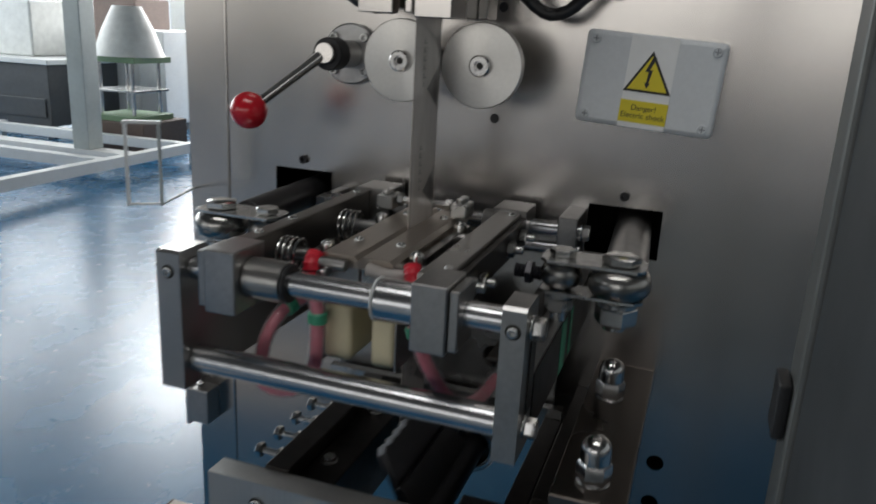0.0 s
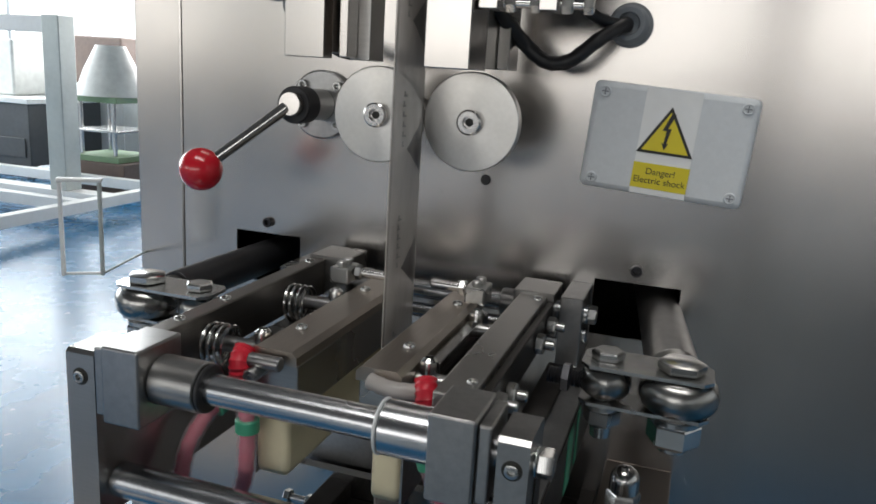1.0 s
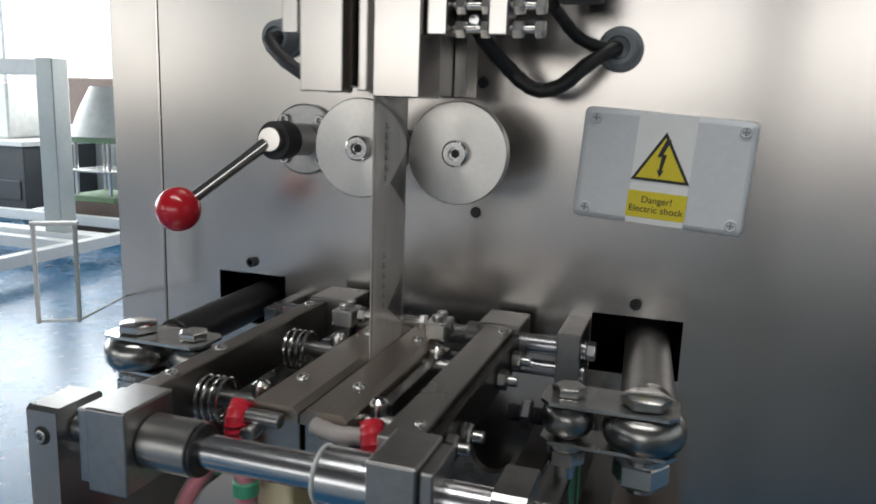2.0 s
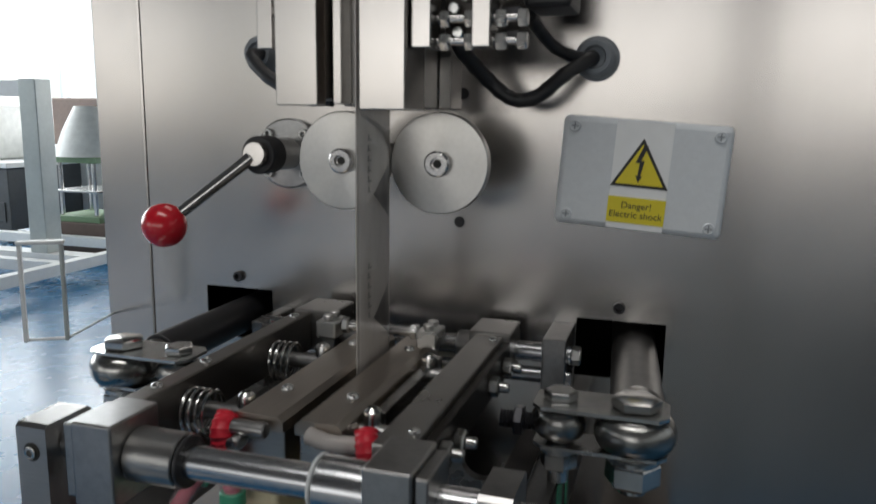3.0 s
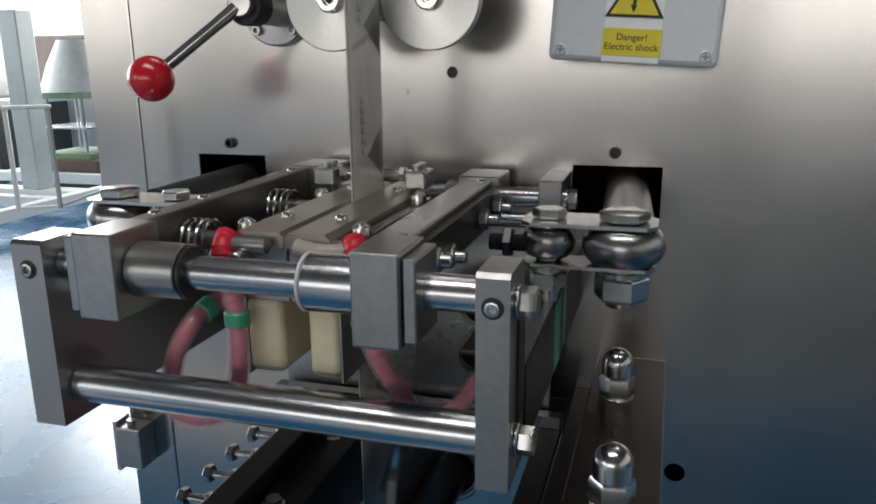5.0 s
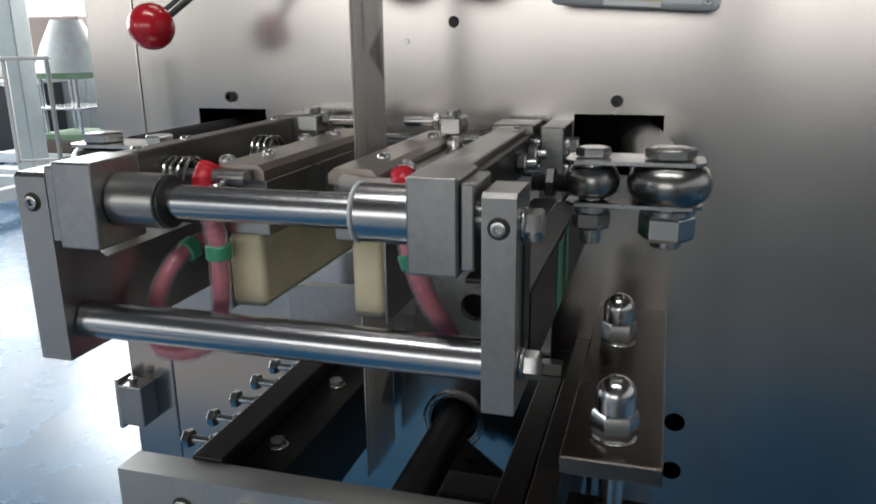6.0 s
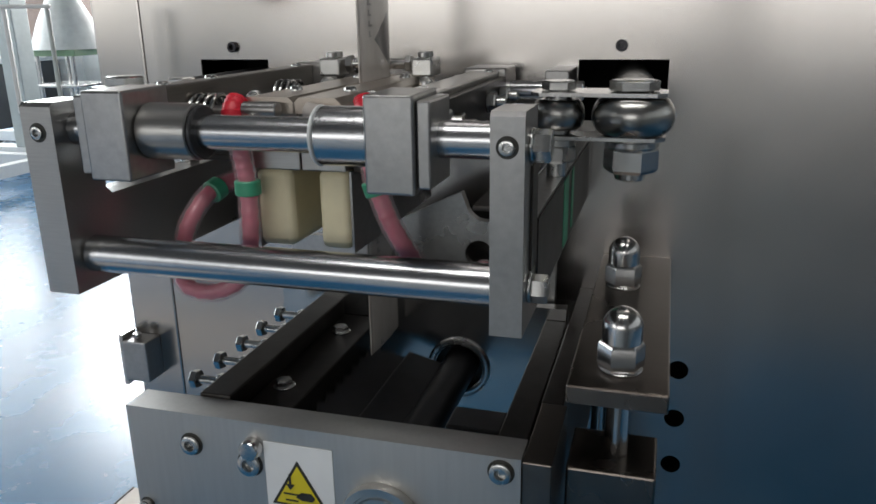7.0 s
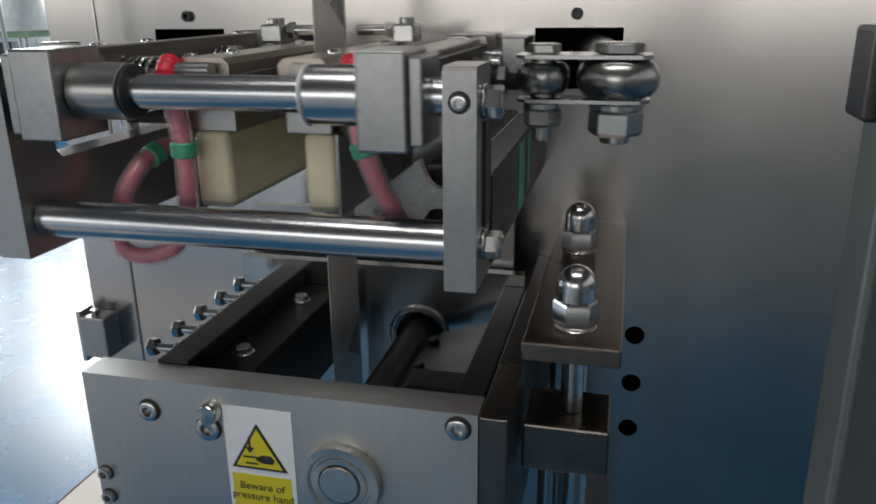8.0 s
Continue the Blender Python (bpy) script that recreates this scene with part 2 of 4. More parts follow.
def finish(name, bm, mat, angle=35):
    lim = radians(angle)
    for f in bm.faces:
        f.smooth = True
    for e in bm.edges:
        e.smooth = False
        if len(e.link_faces) == 2:
            turn = e.calc_face_angle(0)
            p, q = sorted(f.calc_area() for f in e.link_faces)
            # a wide flat face keeps its own normal beside its narrow bevel
            e.smooth = turn < lim and (turn < radians(12) or q < 5 * p)
    me = bpy.data.meshes.new(name)
    bm.to_mesh(me)
    bm.free()
    me.materials.append(mat)
    return me


def part(name, bm, mat, parent, label=""):
    root = parent
    while root.parent:
        root = root.parent
    if root.type == "EMPTY":
        bmesh.ops.translate(bm, vec=[-v for v in root["base"]], verts=bm.verts[:])
    ob = new(name, finish(name, bm, M[mat] if isinstance(mat, str) else mat))
    ob.parent = parent
    return tagged(ob, label)


def solid(name, bm, mat, label, category, group="", kind=""):
    return tagged(new(name, finish(name, bm, M[mat])), label, category, group, kind)


def lettering(name, text, size, m, mat, parent, spacing=1.0):
    cu = bpy.data.curves.new(name, "FONT")
    cu.body, cu.size, cu.align_x, cu.align_y, cu.extrude = text, size, "CENTER", "CENTER", 0.0002
    cu.space_line = spacing
    tmp = bpy.data.objects.new(name, cu)
    scene.collection.objects.link(tmp)
    bpy.context.view_layer.update()
    me = bpy.data.meshes.new_from_object(tmp)
    bpy.data.objects.remove(tmp)
    bm = bmesh.new()
    bm.from_mesh(me)
    bmesh.ops.transform(bm, matrix=m, verts=bm.verts[:])
    return part(name, bm, mat, parent)


def cap_screw(name, p, axis, r, h, parent, mat="bolt"):
    """Round socket head with a hexagonal recess."""
    head = part(name, lathe([(0, h * 0.05), (r * 0.5, h * 0.05), (r * 0.55, h), (r * 0.9, h), (r, h * 0.88), (r, 0), (0, 0)], p, axis, 24), mat, parent)
    return head


def dome_screw(name, p, axis, r, h, parent, mat="bolt"):
    return part(name, lathe([(0, 0), (r, 0), (r, h * 0.3), (r * 0.85, h * 0.75), (r * 0.45, h * 0.97), (r * 0.4, h * 0.55), (0, h * 0.55)], p, axis, 20), mat, parent)


# ---- room ----
solid("floor", box(-14, 8, -13, 12, -0.1, 0.0, 0), "floor", "glossy light blue epoxy workshop floor", "floor", kind="structure")
# the hole in the roof is made for the added floor glare lamp
roof = plate(rect(-8.2, 6.2, -12.2, 9.2), [rect(-7.25, -5.55, 6.75, 8.45)], 0, 0.15)
bmesh.ops.transform(roof, matrix=Matrix(((1, 0, 0, 0), (0, 0, 1, 0), (0, 1, 0, 4.0), (0, 0, 0, 1))), verts=roof.verts[:])
bmesh.ops.recalc_face_normals(roof, faces=roof.faces[:])
solid("ceiling", roof, "ceiling", "dark grey workshop ceiling with an opening for the added glare lamp", "ceiling", kind="structure")
solid("wall_east", box(6.0, 6.2, -12.2, 9.2, 0, 4.0, 0), "wall", "plain white painted workshop wall", "wall", kind="structure")


def window_wall(name, along, place, lo, hi, openings, thick=0.2):
    """A wall with real openings; along: the axis it runs on."""
    bm = plate(rect(lo, hi, 0, 4.0), [rect(*o) for o in openings], 0, thick)
    m = Matrix.Translation((0, place, 0)) if along == "x" else Matrix(((0, 1, 0, place), (1, 0, 0, 0), (0, 0, 1, 0), (0, 0, 0, 1)))
    bmesh.ops.transform(bm, matrix=m, verts=bm.verts[:])
    bmesh.ops.recalc_face_normals(bm, faces=bm.faces[:])
    wall = solid(name, bm, "wall", "white workshop wall with large windows", "wall", kind="structure")
    for n, (a, b, c, d) in enumerate(openings):
        w = thing("window_" + name.split("_")[1] + "_" + str(n + 1), "white framed window with bright daylight behind", "window", kind="structure")
        bars = [(a, a + 0.06, c, d), (b - 0.06, b, c, d), (a + 0.06, b - 0.06, c, c + 0.06), (a + 0.06, b - 0.06, d - 0.06, d), ((a + b) / 2 - 0.03, (a + b) / 2 + 0.03, c + 0.06, d - 0.06)]
        for k, (p, q, r, s) in enumerate(bars):
            f = box(p, q, 0.05, 0.12, r, s, 0.004, 1)
            bmesh.ops.transform(f, matrix=m, verts=f.verts[:])
            bmesh.ops.recalc_face_normals(f, faces=f.faces[:])
            part("window_frame", f, "frame", w)
        g = box(a + 0.05, b - 0.05, 0.08, 0.086, c + 0.05, d - 0.05, 0)
        bmesh.ops.transform(g, matrix=m, verts=g.verts[:])
        bmesh.ops.recalc_face_normals(g, faces=g.faces[:])
        pane = part("pane", g, "glass", w)
        pane.visible_shadow = False
    return wall


window_wall("wall_north", "x", 9.0, -8.0, 6.0, [(-7.4, -5.0, 0.9, 3.1), (-4.7, -2.3, 0.9, 3.1), (-2.0, 0.4, 0.9, 3.1)])
window_wall("wall_west", "y", -8.2, -12.0, 9.0, [(-11.4, -8.8, 1.2, 3.4), (-8.4, -5.8, 1.2, 3.4), (0.3, 2.9, 0.9, 3.5), (3.1, 5.7, 0.9, 3.5), (5.9, 8.5, 0.9, 3.5)])
window_wall("wall_south", "x", -12.2, -8.0, 6.0, [(-7.7, -5.3, 1.2, 3.4), (-5.0, -2.6, 1.2, 3.4), (-2.3, 0.1, 1.2, 3.4), (0.4, 2.8, 1.2, 3.4), (3.1, 5.5, 1.2, 3.4)])
# dark bands out of view, added for the dark middle zone in mirrored steel
solid("dark_band_south", box(-7.99, 5.96, -11.999, -11.97, 0.0, 1.15, 0), "dark_band", "unseen dark grey wall band added to darken reflections", "wall", kind="structure")
solid("dark_band_east", box(5.97, 5.999, -11.96, 8.9, 0.0, 1.15, 0), "dark_band", "unseen dark grey wall band added to darken reflections", "wall", kind="structure")

# unseen low wall, added to block bright floor and windows from the panel's reflection
solid("reflection_blocker", box(-0.35, 5.96, -1.70, -1.58, 0.0, 0.76, 0.004), "blocker", "unseen low grey-green wall added to darken the panel's reflection", "wall", kind="structure")
# housing for the added overhead fill, out of view
for lx, ly in ((0.4, -1.3),):
    cl = thing("fill_lamp_box", "white housing of the added overhead fill lamp", "ceiling light", (lx, ly, 3.86))
    part("housing", box(lx - 1.25, lx + 1.25, ly - 0.3, ly + 0.3, 3.86, 4.0, 0.01), "frame", cl)

# ---- machine cabinet ----
X0, X1 = -0.132, 0.95
cabinet = thing("packaging_machine_cabinet", "brushed stainless steel cabinet of a vertical packaging machine", "machine", (0.3, 0.3, 0))
slots = [rect(-0.049, 0.047, 0.918, 0.985), rect(0.431, 0.528, 0.918, 0.985)]
rounds = [circle(0.292, 1.086, 0.0065, 16), circle(0.294, 1.231, 0.0065, 16)] + [circle(0.563, z, 0.012, 20) for z in (0.622, 0.557, 0.493)]
part("front_panel", plate(rect(X0 + 0.001, X1, 0.12, 1.95), slots + rounds, 0.0, 0.004), "panel", cabinet, "brushed stainless front sheet with slots")
part("corner_post", box(-0.207, X0 - 0.001, 0.0, 0.06, 0.12, 1.95, 0.003), "panel", cabinet)
part("side_sheet", box(-0.207, -0.203, 0.061, 0.8, 0.12, 1.95, 0), "panel", cabinet)
part("side_sheet", box(X1 - 0.004, X1, 0.005, 0.8, 0.12, 1.95, 0), "panel", cabinet)
part("back_sheet", box(-0.207, X1, 0.801, 0.805, 0.12, 1.95, 0), "inside_shade", cabinet)
part("inner_wall", box(-0.12, 0.66, 0.24, 0.25, 0.2, 1.5, 0), "inside_shade", cabinet)
part("top_sheet", box(-0.207, X1, 0.0, 0.805, 1.951, 1.955, 0), "panel", cabinet)
part("bottom_sheet", box(-0.2, X1 - 0.01, 0.005, 0.8, 0.12, 0.13, 0), "inside_shade", cabinet)
for x, y in ((-0.16, 0.05), (0.9, 0.05), (-0.16, 0.75), (0.9, 0.75)):
    part("foot", lathe([(0, 0), (0.035, 0), (0.035, 0.015), (0.012, 0.025), (0.012, 0.12), (0, 0.12)], (x, y, 0), (0, 0, 1), 20), "blackrod", cabinet)
for x in (0.0, 0.477):
    cap_screw("socket_screw", (x, 0.0, 1.0), (0, -1, 0), 0.0065, 0.006, cabinet, "blackrod")
for z in (1.086, 1.231):
    x = 0.292 if z < 1.1 else 0.294
    part("hole_plug", rod((x, 0.003, z), (x, -0.002, z), 0.0062, 16), "black", cabinet)
part("panel_rivet", rod((0.236, 0, 1.065), (0.236, -0.0015, 1.065), 0.003, 12), "bolt", cabinet)

latch = thing("door_latch", "small grey steel latch block on the cabinet edge", "latch", (-0.19, 0, 0.56))
part("body", box(-0.205, -0.165, -0.035, 0.0, 0.53, 0.592, 0.002), "satin", latch)
part("keeper", box(-0.213, -0.206, -0.03, 0.0, 0.52, 0.598, 0.001), "bolt", latch)
part("screw", rod((-0.188, -0.02, 0.592), (-0.188, -0.02, 0.60), 0.006, 12), "bolt", latch)

# small bent bracket held out from the cabinet's edge
ear = thing("bent_bracket", "small bent white metal bracket beside the cabinet edge", "bracket", (-0.19, -0.13, 0.99))
EAR = Matrix.Translation((-0.190, -0.128, 0)) @ pose(0, 0, 0, 0, 0, 33)


def on_ear(bm):
    bmesh.ops.transform(bm, matrix=EAR, verts=bm.verts[:])
    return bm


part("leg", on_ear(box(-0.025, -0.0205, -0.004, 0.004, 0.930, 1.049, 0.0008)), "frame", ear)
part("leg", on_ear(box(0.0205, 0.025, -0.004, 0.004, 0.930, 1.049, 0.0008)), "greypost", ear)
part("top", on_ear(box(-0.026, 0.026, -0.005, 0.009, 1.0492, 1.0535, 0.0008)), "frame", ear)
part("foot_bar", on_ear(box(-0.0202, 0.0202, -0.002, 0.002, 0.931, 0.934, 0.0005)), "frame", ear)
part("holder", rod((-0.171, -0.1115, 0.9325), (-0.200, -0.0005, 0.9325), 0.0014, 12), "greypost", ear)

# guard door post close to the camera
guard = thing("guard_door_frame", "grey painted upright of the machine guard door", "door frame", (0.65, -0.54, 0))
part("upright", box(0.639, 0.663, -0.56, -0.52, 0.0, 1.95, 0.003), "guardpaint", guard)
part("door_sheet", box(0.643, 0.658, -1.25, -0.5605, 0.08, 1.9, 0.002), "darkm", guard, "dark tinted door sheet")
part("lock_body", box(0.631, 0.6385, -0.55, -0.52, 0.966, 1.004, 0.002), "black", guard, "black lock body")

# ---- junction box with the electric warning ----
JS = 0.0055
jb = thing("junction_box", "grey plastic junction box with an electric shock warning", "junction box", (0.49, -0.03, 1.15))
TILT = Matrix.Translation((0.489 + JS, 0, 1.149)) @ pose(0, 0, 0, 0, 3.6, 0) @ Matrix.Translation((-0.489, 0, -1.149))


def tilted(bm):
    bmesh.ops.transform(bm, matrix=TILT, verts=bm.verts[:])
    return bm


part("base", tilted(box(0.4095, 0.5685, -0.040, 0.0, 1.097, 1.203, 0.006, 3)), "greybox", jb)
part("lid", tilted(box(0.4075, 0.5705, -0.0625, -0.0405, 1.095, 1.205, 0.006, 3)), "greybox", jb)
for x in (0.4195, 0.5585):
    for z in (1.1055, 1.1945):
        s = part("lid_screw", tilted(lathe([(0, 0), (0.006, 0), (0.006, 0.001), (0.0048, 0.002), (0.004, 0.001), (0, 0.001)], (x, -0.0626, z), (0, -1, 0), 20)), "greybox", jb)
        # thin grey strips take the place of shade in the screw's slots
        part("cross_slot_shade", tilted(joined(box(x - 0.0035, x + 0.0035, -0.0645, -0.0636, z - 0.0006, z + 0.0006, 0), box(x - 0.0006, x + 0.0006, -0.0646, -0.0637, z - 0.0035, z + 0.0035, 0))), "rubber", s)
lab = part("label", tilted(box(0.4605, 0.5155, -0.0631, -0.0626, 1.0965, 1.2035, 0)), "white", jb, "white warning sticker")


def triangle(cx, cz, w, y, inset=0.0):
    h = w * 0.866
    r = w / math.sqrt(3) - 2 * inset
    return [(cx + r * math.sin(radians(a)), cz - h / 6 + r * math.cos(radians(a))) for a in (0, 240, 120)]


part("triangle_border", tilted(plate(triangle(0.488, 1.163, 0.056, 0), [], -0.0636, -0.0632)), "ink_and_shade", lab)
part("triangle_field", tilted(plate(triangle(0.488, 1.163, 0.056, 0, 0.0028), [], -0.0641, -0.0637)), "yellow", lab)
part("flash_symbol", tilted(plate([(x + 0.003, z) for x, z in [(0.486, 1.181), (0.4795, 1.163), (0.4835, 1.163), (0.4825, 1.150), (0.4805, 1.151), (0.4838, 1.1435), (0.4872, 1.1505), (0.4853, 1.150), (0.488, 1.1655), (0.4845, 1.1655), (0.4905, 1.180)][::-1]], [], -0.0646, -0.0642)), "ink_and_shade", lab)
part("text_field", tilted(box(0.460, 0.516, -0.0636, -0.0632, 1.1025, 1.1285, 0)), "yellow", lab)
lettering("writing", "Danger!\nElectric shock", 0.0092, TILT @ pose(0.488, -0.0637, 1.1155, 90, 0, 0), "ink_and_shade", lab, 1.0)

# ---- pull rollers ----
FILM_X = 0.2535


def roller(x):
    r = thing("pull_roller", "round turned steel film pulling roller on the front panel", "roller", (x, -0.07, 1.16), "pull rollers")
    part("disc", lathe([(0, 0), (0.0475, 0), (0.0500, 0.002), (0.0500, 0.0125), (0.0490, 0.0138), (0.015, 0.014), (0, 0.014)], (x, -0.1115, 1.16), (0, -1, 0), 72), "turned", r)
    part("axle", rod((x, 0.0, 1.16), (x, -0.1115, 1.16), 0.016), "satin", r)
    c = part("hub", lathe([(0, 0.004), (0.006, 0.004), (0.0062, 0.0085), (0.011, 0.0085), (0.0128, 0.007), (0.0128, 0), (0, 0)], (x, -0.1256, 1.16), (0, -1, 0), 32), "chrome", r)
    # solid black hexagon stands in for the shade inside the socket
    part("socket", hexagon((x, -0.1290, 1.16), (0, -1, 0), 0.0045, 0.0012, 0.3), "ink_and_shade", c)
    return r


roller_left = roller(0.2025)
roller_right = roller(0.3045)

# ---- lever with the red ball ----
lever = thing("clamp_lever", "steel clamping lever with a red ball knob on a flanged hub", "lever", (0.078, 0, 1.159))
fl = part("flange", lathe([(0, 0), (0.042, 0), (0.042, 0.009), (0.040, 0.011), (0, 0.011)], (0.078, 0, 1.159), (0, -1, 0), 48), "satin", lever)
for a in (45, 135, 225, 315):
    cap_screw("socket_screw", (0.078 + 0.033 * math.cos(radians(a)), -0.011, 1.159 + 0.033 * math.sin(radians(a))), (0, -1, 0), 0.006, 0.006, fl)
part("sleeve", rod((0.078, -0.011, 1.159), (0.078, -0.052, 1.160), 0.019), "disc", lever)
part("black_collar", lathe([(0, 0), (0.0205, 0), (0.0215, 0.001), (0.0215, 0.026), (0.0200, 0.028), (0, 0.028)], (0.078, -0.0525, 1.160), (0, -1, 0), 36), "black", lever)
part("hub_cap", lathe([(0, 0), (0.0138, 0), (0.0138, 0.010), (0.0128, 0.0122), (0, 0.0124)], (0.079, -0.0805, 1.161), (0.05, -1, 0.06), 30), "panel", lever, "bright faced hub cap")
part("arm", lathe([(0, 0), (0.0075, 0), (0.0066, 0.03), (0.0066, 0.112), (0, 0.112)], (0.074, -0.089, 1.157), (-0.079, -0.051, -0.073), 24), "chrome", lever)
part("ball_knob", lathe([(0, -0.0245)] + [(0.0245 * math.sin(radians(a)), -0.0245 * math.cos(radians(a))) for a in range(10, 171, 10)] + [(0, 0.0243)], (-0.005, -0.140, 1.084), (0.079, 0.051, 0.073), 36), "red", lever, "glossy red ball knob")

# ---- vertical sealing bars above the rollers ----
seal_left = thing("vertical_sealer", "pair of stainless vertical sealing plates holding the film tube", "sealing bar", (0.18, -0.2, 1.4), "vertical sealers")
part("front_plate", box(0.1365, 0.178, -0.205, -0.185, 1.214, 1.62, 0.001), "panel", seal_left)
part("back_block", box(0.142, 0.1765, -0.1845, -0.1, 1.22, 1.62, 0.001), "satin", seal_left)
part("groove_block", box(0.1785, 0.1865, -0.172, -0.13, 1.216, 1.62, 0.001), "brown_reflect", seal_left)
part("edge_strip", box(0.187, 0.1955, -0.19, -0.166, 1.216, 1.62, 0.001), "panel", seal_left, "bright steel edge strip")
part("rear_plate", box(0.187, 0.2085, -0.1655, -0.13, 1.214, 1.62, 0.001), "brushed", seal_left)
part("side_bar", box(0.1155, 0.131, -0.2, -0.185, 1.265, 1.62, 0.001), "panel", seal_left)
for z in (1.30, 1.34):
    part("cross_rod", rod((0.1312, -0.192, z), (0.142, -0.17, z), 0.005), "chrome", seal_left)
seal_right = thing("vertical_sealer", "single stainless vertical sealing plate with clamp hardware", "sealing bar", (0.3, -0.2, 1.4), "vertical sealers")
part("front_plate", box(0.283, 0.3255, -0.215, -0.16, 1.211, 1.62, 0.001), "panel", seal_right)
part("rear_plate", box(0.300, 0.320, -0.1595, -0.085, 1.213, 1.62, 0.001), "brushed", seal_right)
part("rear_plate", box(0.3205, 0.333, -0.100, -0.06, 1.213, 1.62, 0.001), "panel", seal_right)
for x0, x1 in ((0.327, 0.345), (0.381, 0.397)):
    part("side_bar", box(x0, x1, -0.205, -0.175, 1.264, 1.62, 0.001), "panel", seal_right)
part("clamp_back", box(0.3455, 0.3805, -0.165, -0.14, 1.272, 1.62, 0.002), "oily_shade", seal_right, "black clamp back plate")
for z in (1.270, 1.289, 1.325):
    part("cross_rod", rod((0.3452, -0.188, z), (0.4235, -0.188, z), 0.0036), "chrome", seal_right)
    for x, h in ((0.3485, 0.009), (0.371, 0.0085), (0.3985, 0.009), (0.4175, 0.008)):
        part("nut", hexagon((x, -0.188, z), (1, 0, 0), 0.0078, h), "bolt", seal_right)
for z, x in ((1.279, 0.360), (1.30, 0.356), (1.311, 0.366)):
    part("clamp_screw", lathe([(0, 0), (0.0055, 0), (0.0055, 0.008), (0.0042, 0.0095), (0, 0.0095)], (x, -0.1652, z), (0, -1, 0), 16), "bolt", seal_right)
for z in (1.277, 1.297):
    part("terminal", box(0.3985, 0.415, -0.172, -0.158, z - 0.0035, z + 0.0035, 0.001), "blackrod", seal_right)
seal_bridge = thing("sealer_guide_frame", "dark steel guide frame of the vertical sealer", "guide frame", (0.27, -0.05, 1.3))
part("beam", box(0.10, 0.46, -0.058, 0.0, 1.64, 1.70, 0.002), "satin", seal_bridge)
part("guide_rod", rod((0.10, -0.12, 1.66), (0.46, -0.12, 1.66), 0.009), "chrome", seal_bridge)
part("end_block", box(0.09, 0.12, -0.13, -0.0585, 1.64, 1.70, 0.002), "satin", seal_bridge)
part("end_block", box(0.44, 0.47, -0.13, -0.0585, 1.64, 1.70, 0.002), "satin", seal_bridge)
part("motor_body", box(0.385, 0.428, -0.13, -0.06, 1.305, 1.6395, 0.004), "black", seal_bridge, "black heater block")


def hose(runs, gland, label):
    """Taped cable runs that end in one gland on the panel."""
    h = thing("cable_hose", label, "cable", gland)
    for points, r in runs:
        part("sleeve", tube(points, r, 12, 6, 0.045, 4), "black", h)
    part("gland", lathe([(0, 0), (0.0235, 0), (0.0235, 0.004), (0.0205, 0.007), (0.0195, 0.024), (0.0165, 0.029), (0.012, 0.029), (0.0105, 0.024), (0, 0.024)], gland, (0, -1, 0), 32), "rubber", h, "pale grey cable gland")
    return h


hose([([(0.318, -0.13, 1.280), (0.326, -0.10, 1.262), (0.340, -0.075, 1.243), (0.356, -0.07, 1.229), (0.372, -0.07, 1.223), (0.392, -0.07, 1.228), (0.414, -0.06, 1.248), (0.434, -0.035, 1.265), (0.440, -0.01, 1.268)], 0.0078),
      ([(0.385, -0.10, 1.300), (0.391, -0.075, 1.290), (0.404, -0.055, 1.275), (0.424, -0.045, 1.267), (0.438, -0.02, 1.267)], 0.0062)], (0.440, 0, 1.268), "black taped cable hoses in a pale grey gland")
hose([([(0.175, -0.09, 1.222), (0.14, -0.09, 1.224), (0.095, -0.08, 1.245), (0.062, -0.06, 1.268), (0.052, -0.02, 1.276)], 0.0078)], (0.050, 0, 1.276), "black taped cable hose in a pale grey gland")

# ---- jaw frame: side plates, rods, rear support ----
jf = thing("jaw_guide_frame", "steel guide frame with two ground rods for the sealing jaws", "guide frame", (0.26, 0, 0.9))
YF = -0.40
for x0, x1, side in ((0.068, 0.0955, -1), (0.4245, 0.4465, 1)):
    sp = part("side_plate", plate([(-0.4235, 0.8285), (0.0, 0.8285), (0.0, 0.899), (-0.37, 0.899), (-0.376, 0.905), (-0.376, 0.974), (-0.380, 0.977), (-0.420, 0.977), (-0.4235, 0.974)], [], 0, x1 - x0), "satin" if side > 0 else "brushed", jf)
    sp.data.transform(Matrix(((0, 1, 0, x0 - 0.26), (1, 0, 0, -0.0 + 0.26), (0, 0, 1, 0), (0, 0, 0, 1))))
    mx = (x0 + x1) / 2
    # flat black disc in place of a shaded counterbore
    part("counterbore_shade", rod((mx, -0.4233, 0.955), (mx, -0.4241, 0.955), 0.0073, 24), "ink_and_shade", sp)
    cap_screw("socket_screw", (mx, -0.4241, 0.955), (0, -1, 0), 0.0050, 0.0022, sp)
    for z, r in ((0.953, 0.011), (0.856, 0.010)):
        out = x1 if side > 0 else x0
        part("nut", hexagon((out + 0.0025 * side, YF, z), (side, 0, 0), r, 0.011), "bolt", sp)
        part("washer", rod((out, YF, z), (out + 0.0024 * side, YF, z), r * 1.05, 20), "bolt", sp)
# added dark sheets give the side face its dark reflection by colour
part("side_shade", box(0.4467, 0.4482, -0.372, -0.02, 0.834, 0.897, 0), "oily_shade", jf, "dark sheet standing in for the side plate's dark reflection")
part("side_shade", box(0.4467, 0.4482, -0.4, -0.379, 0.868, 0.940, 0), "oily_shade", jf, "dark sheet standing in for the side plate's dark reflection")
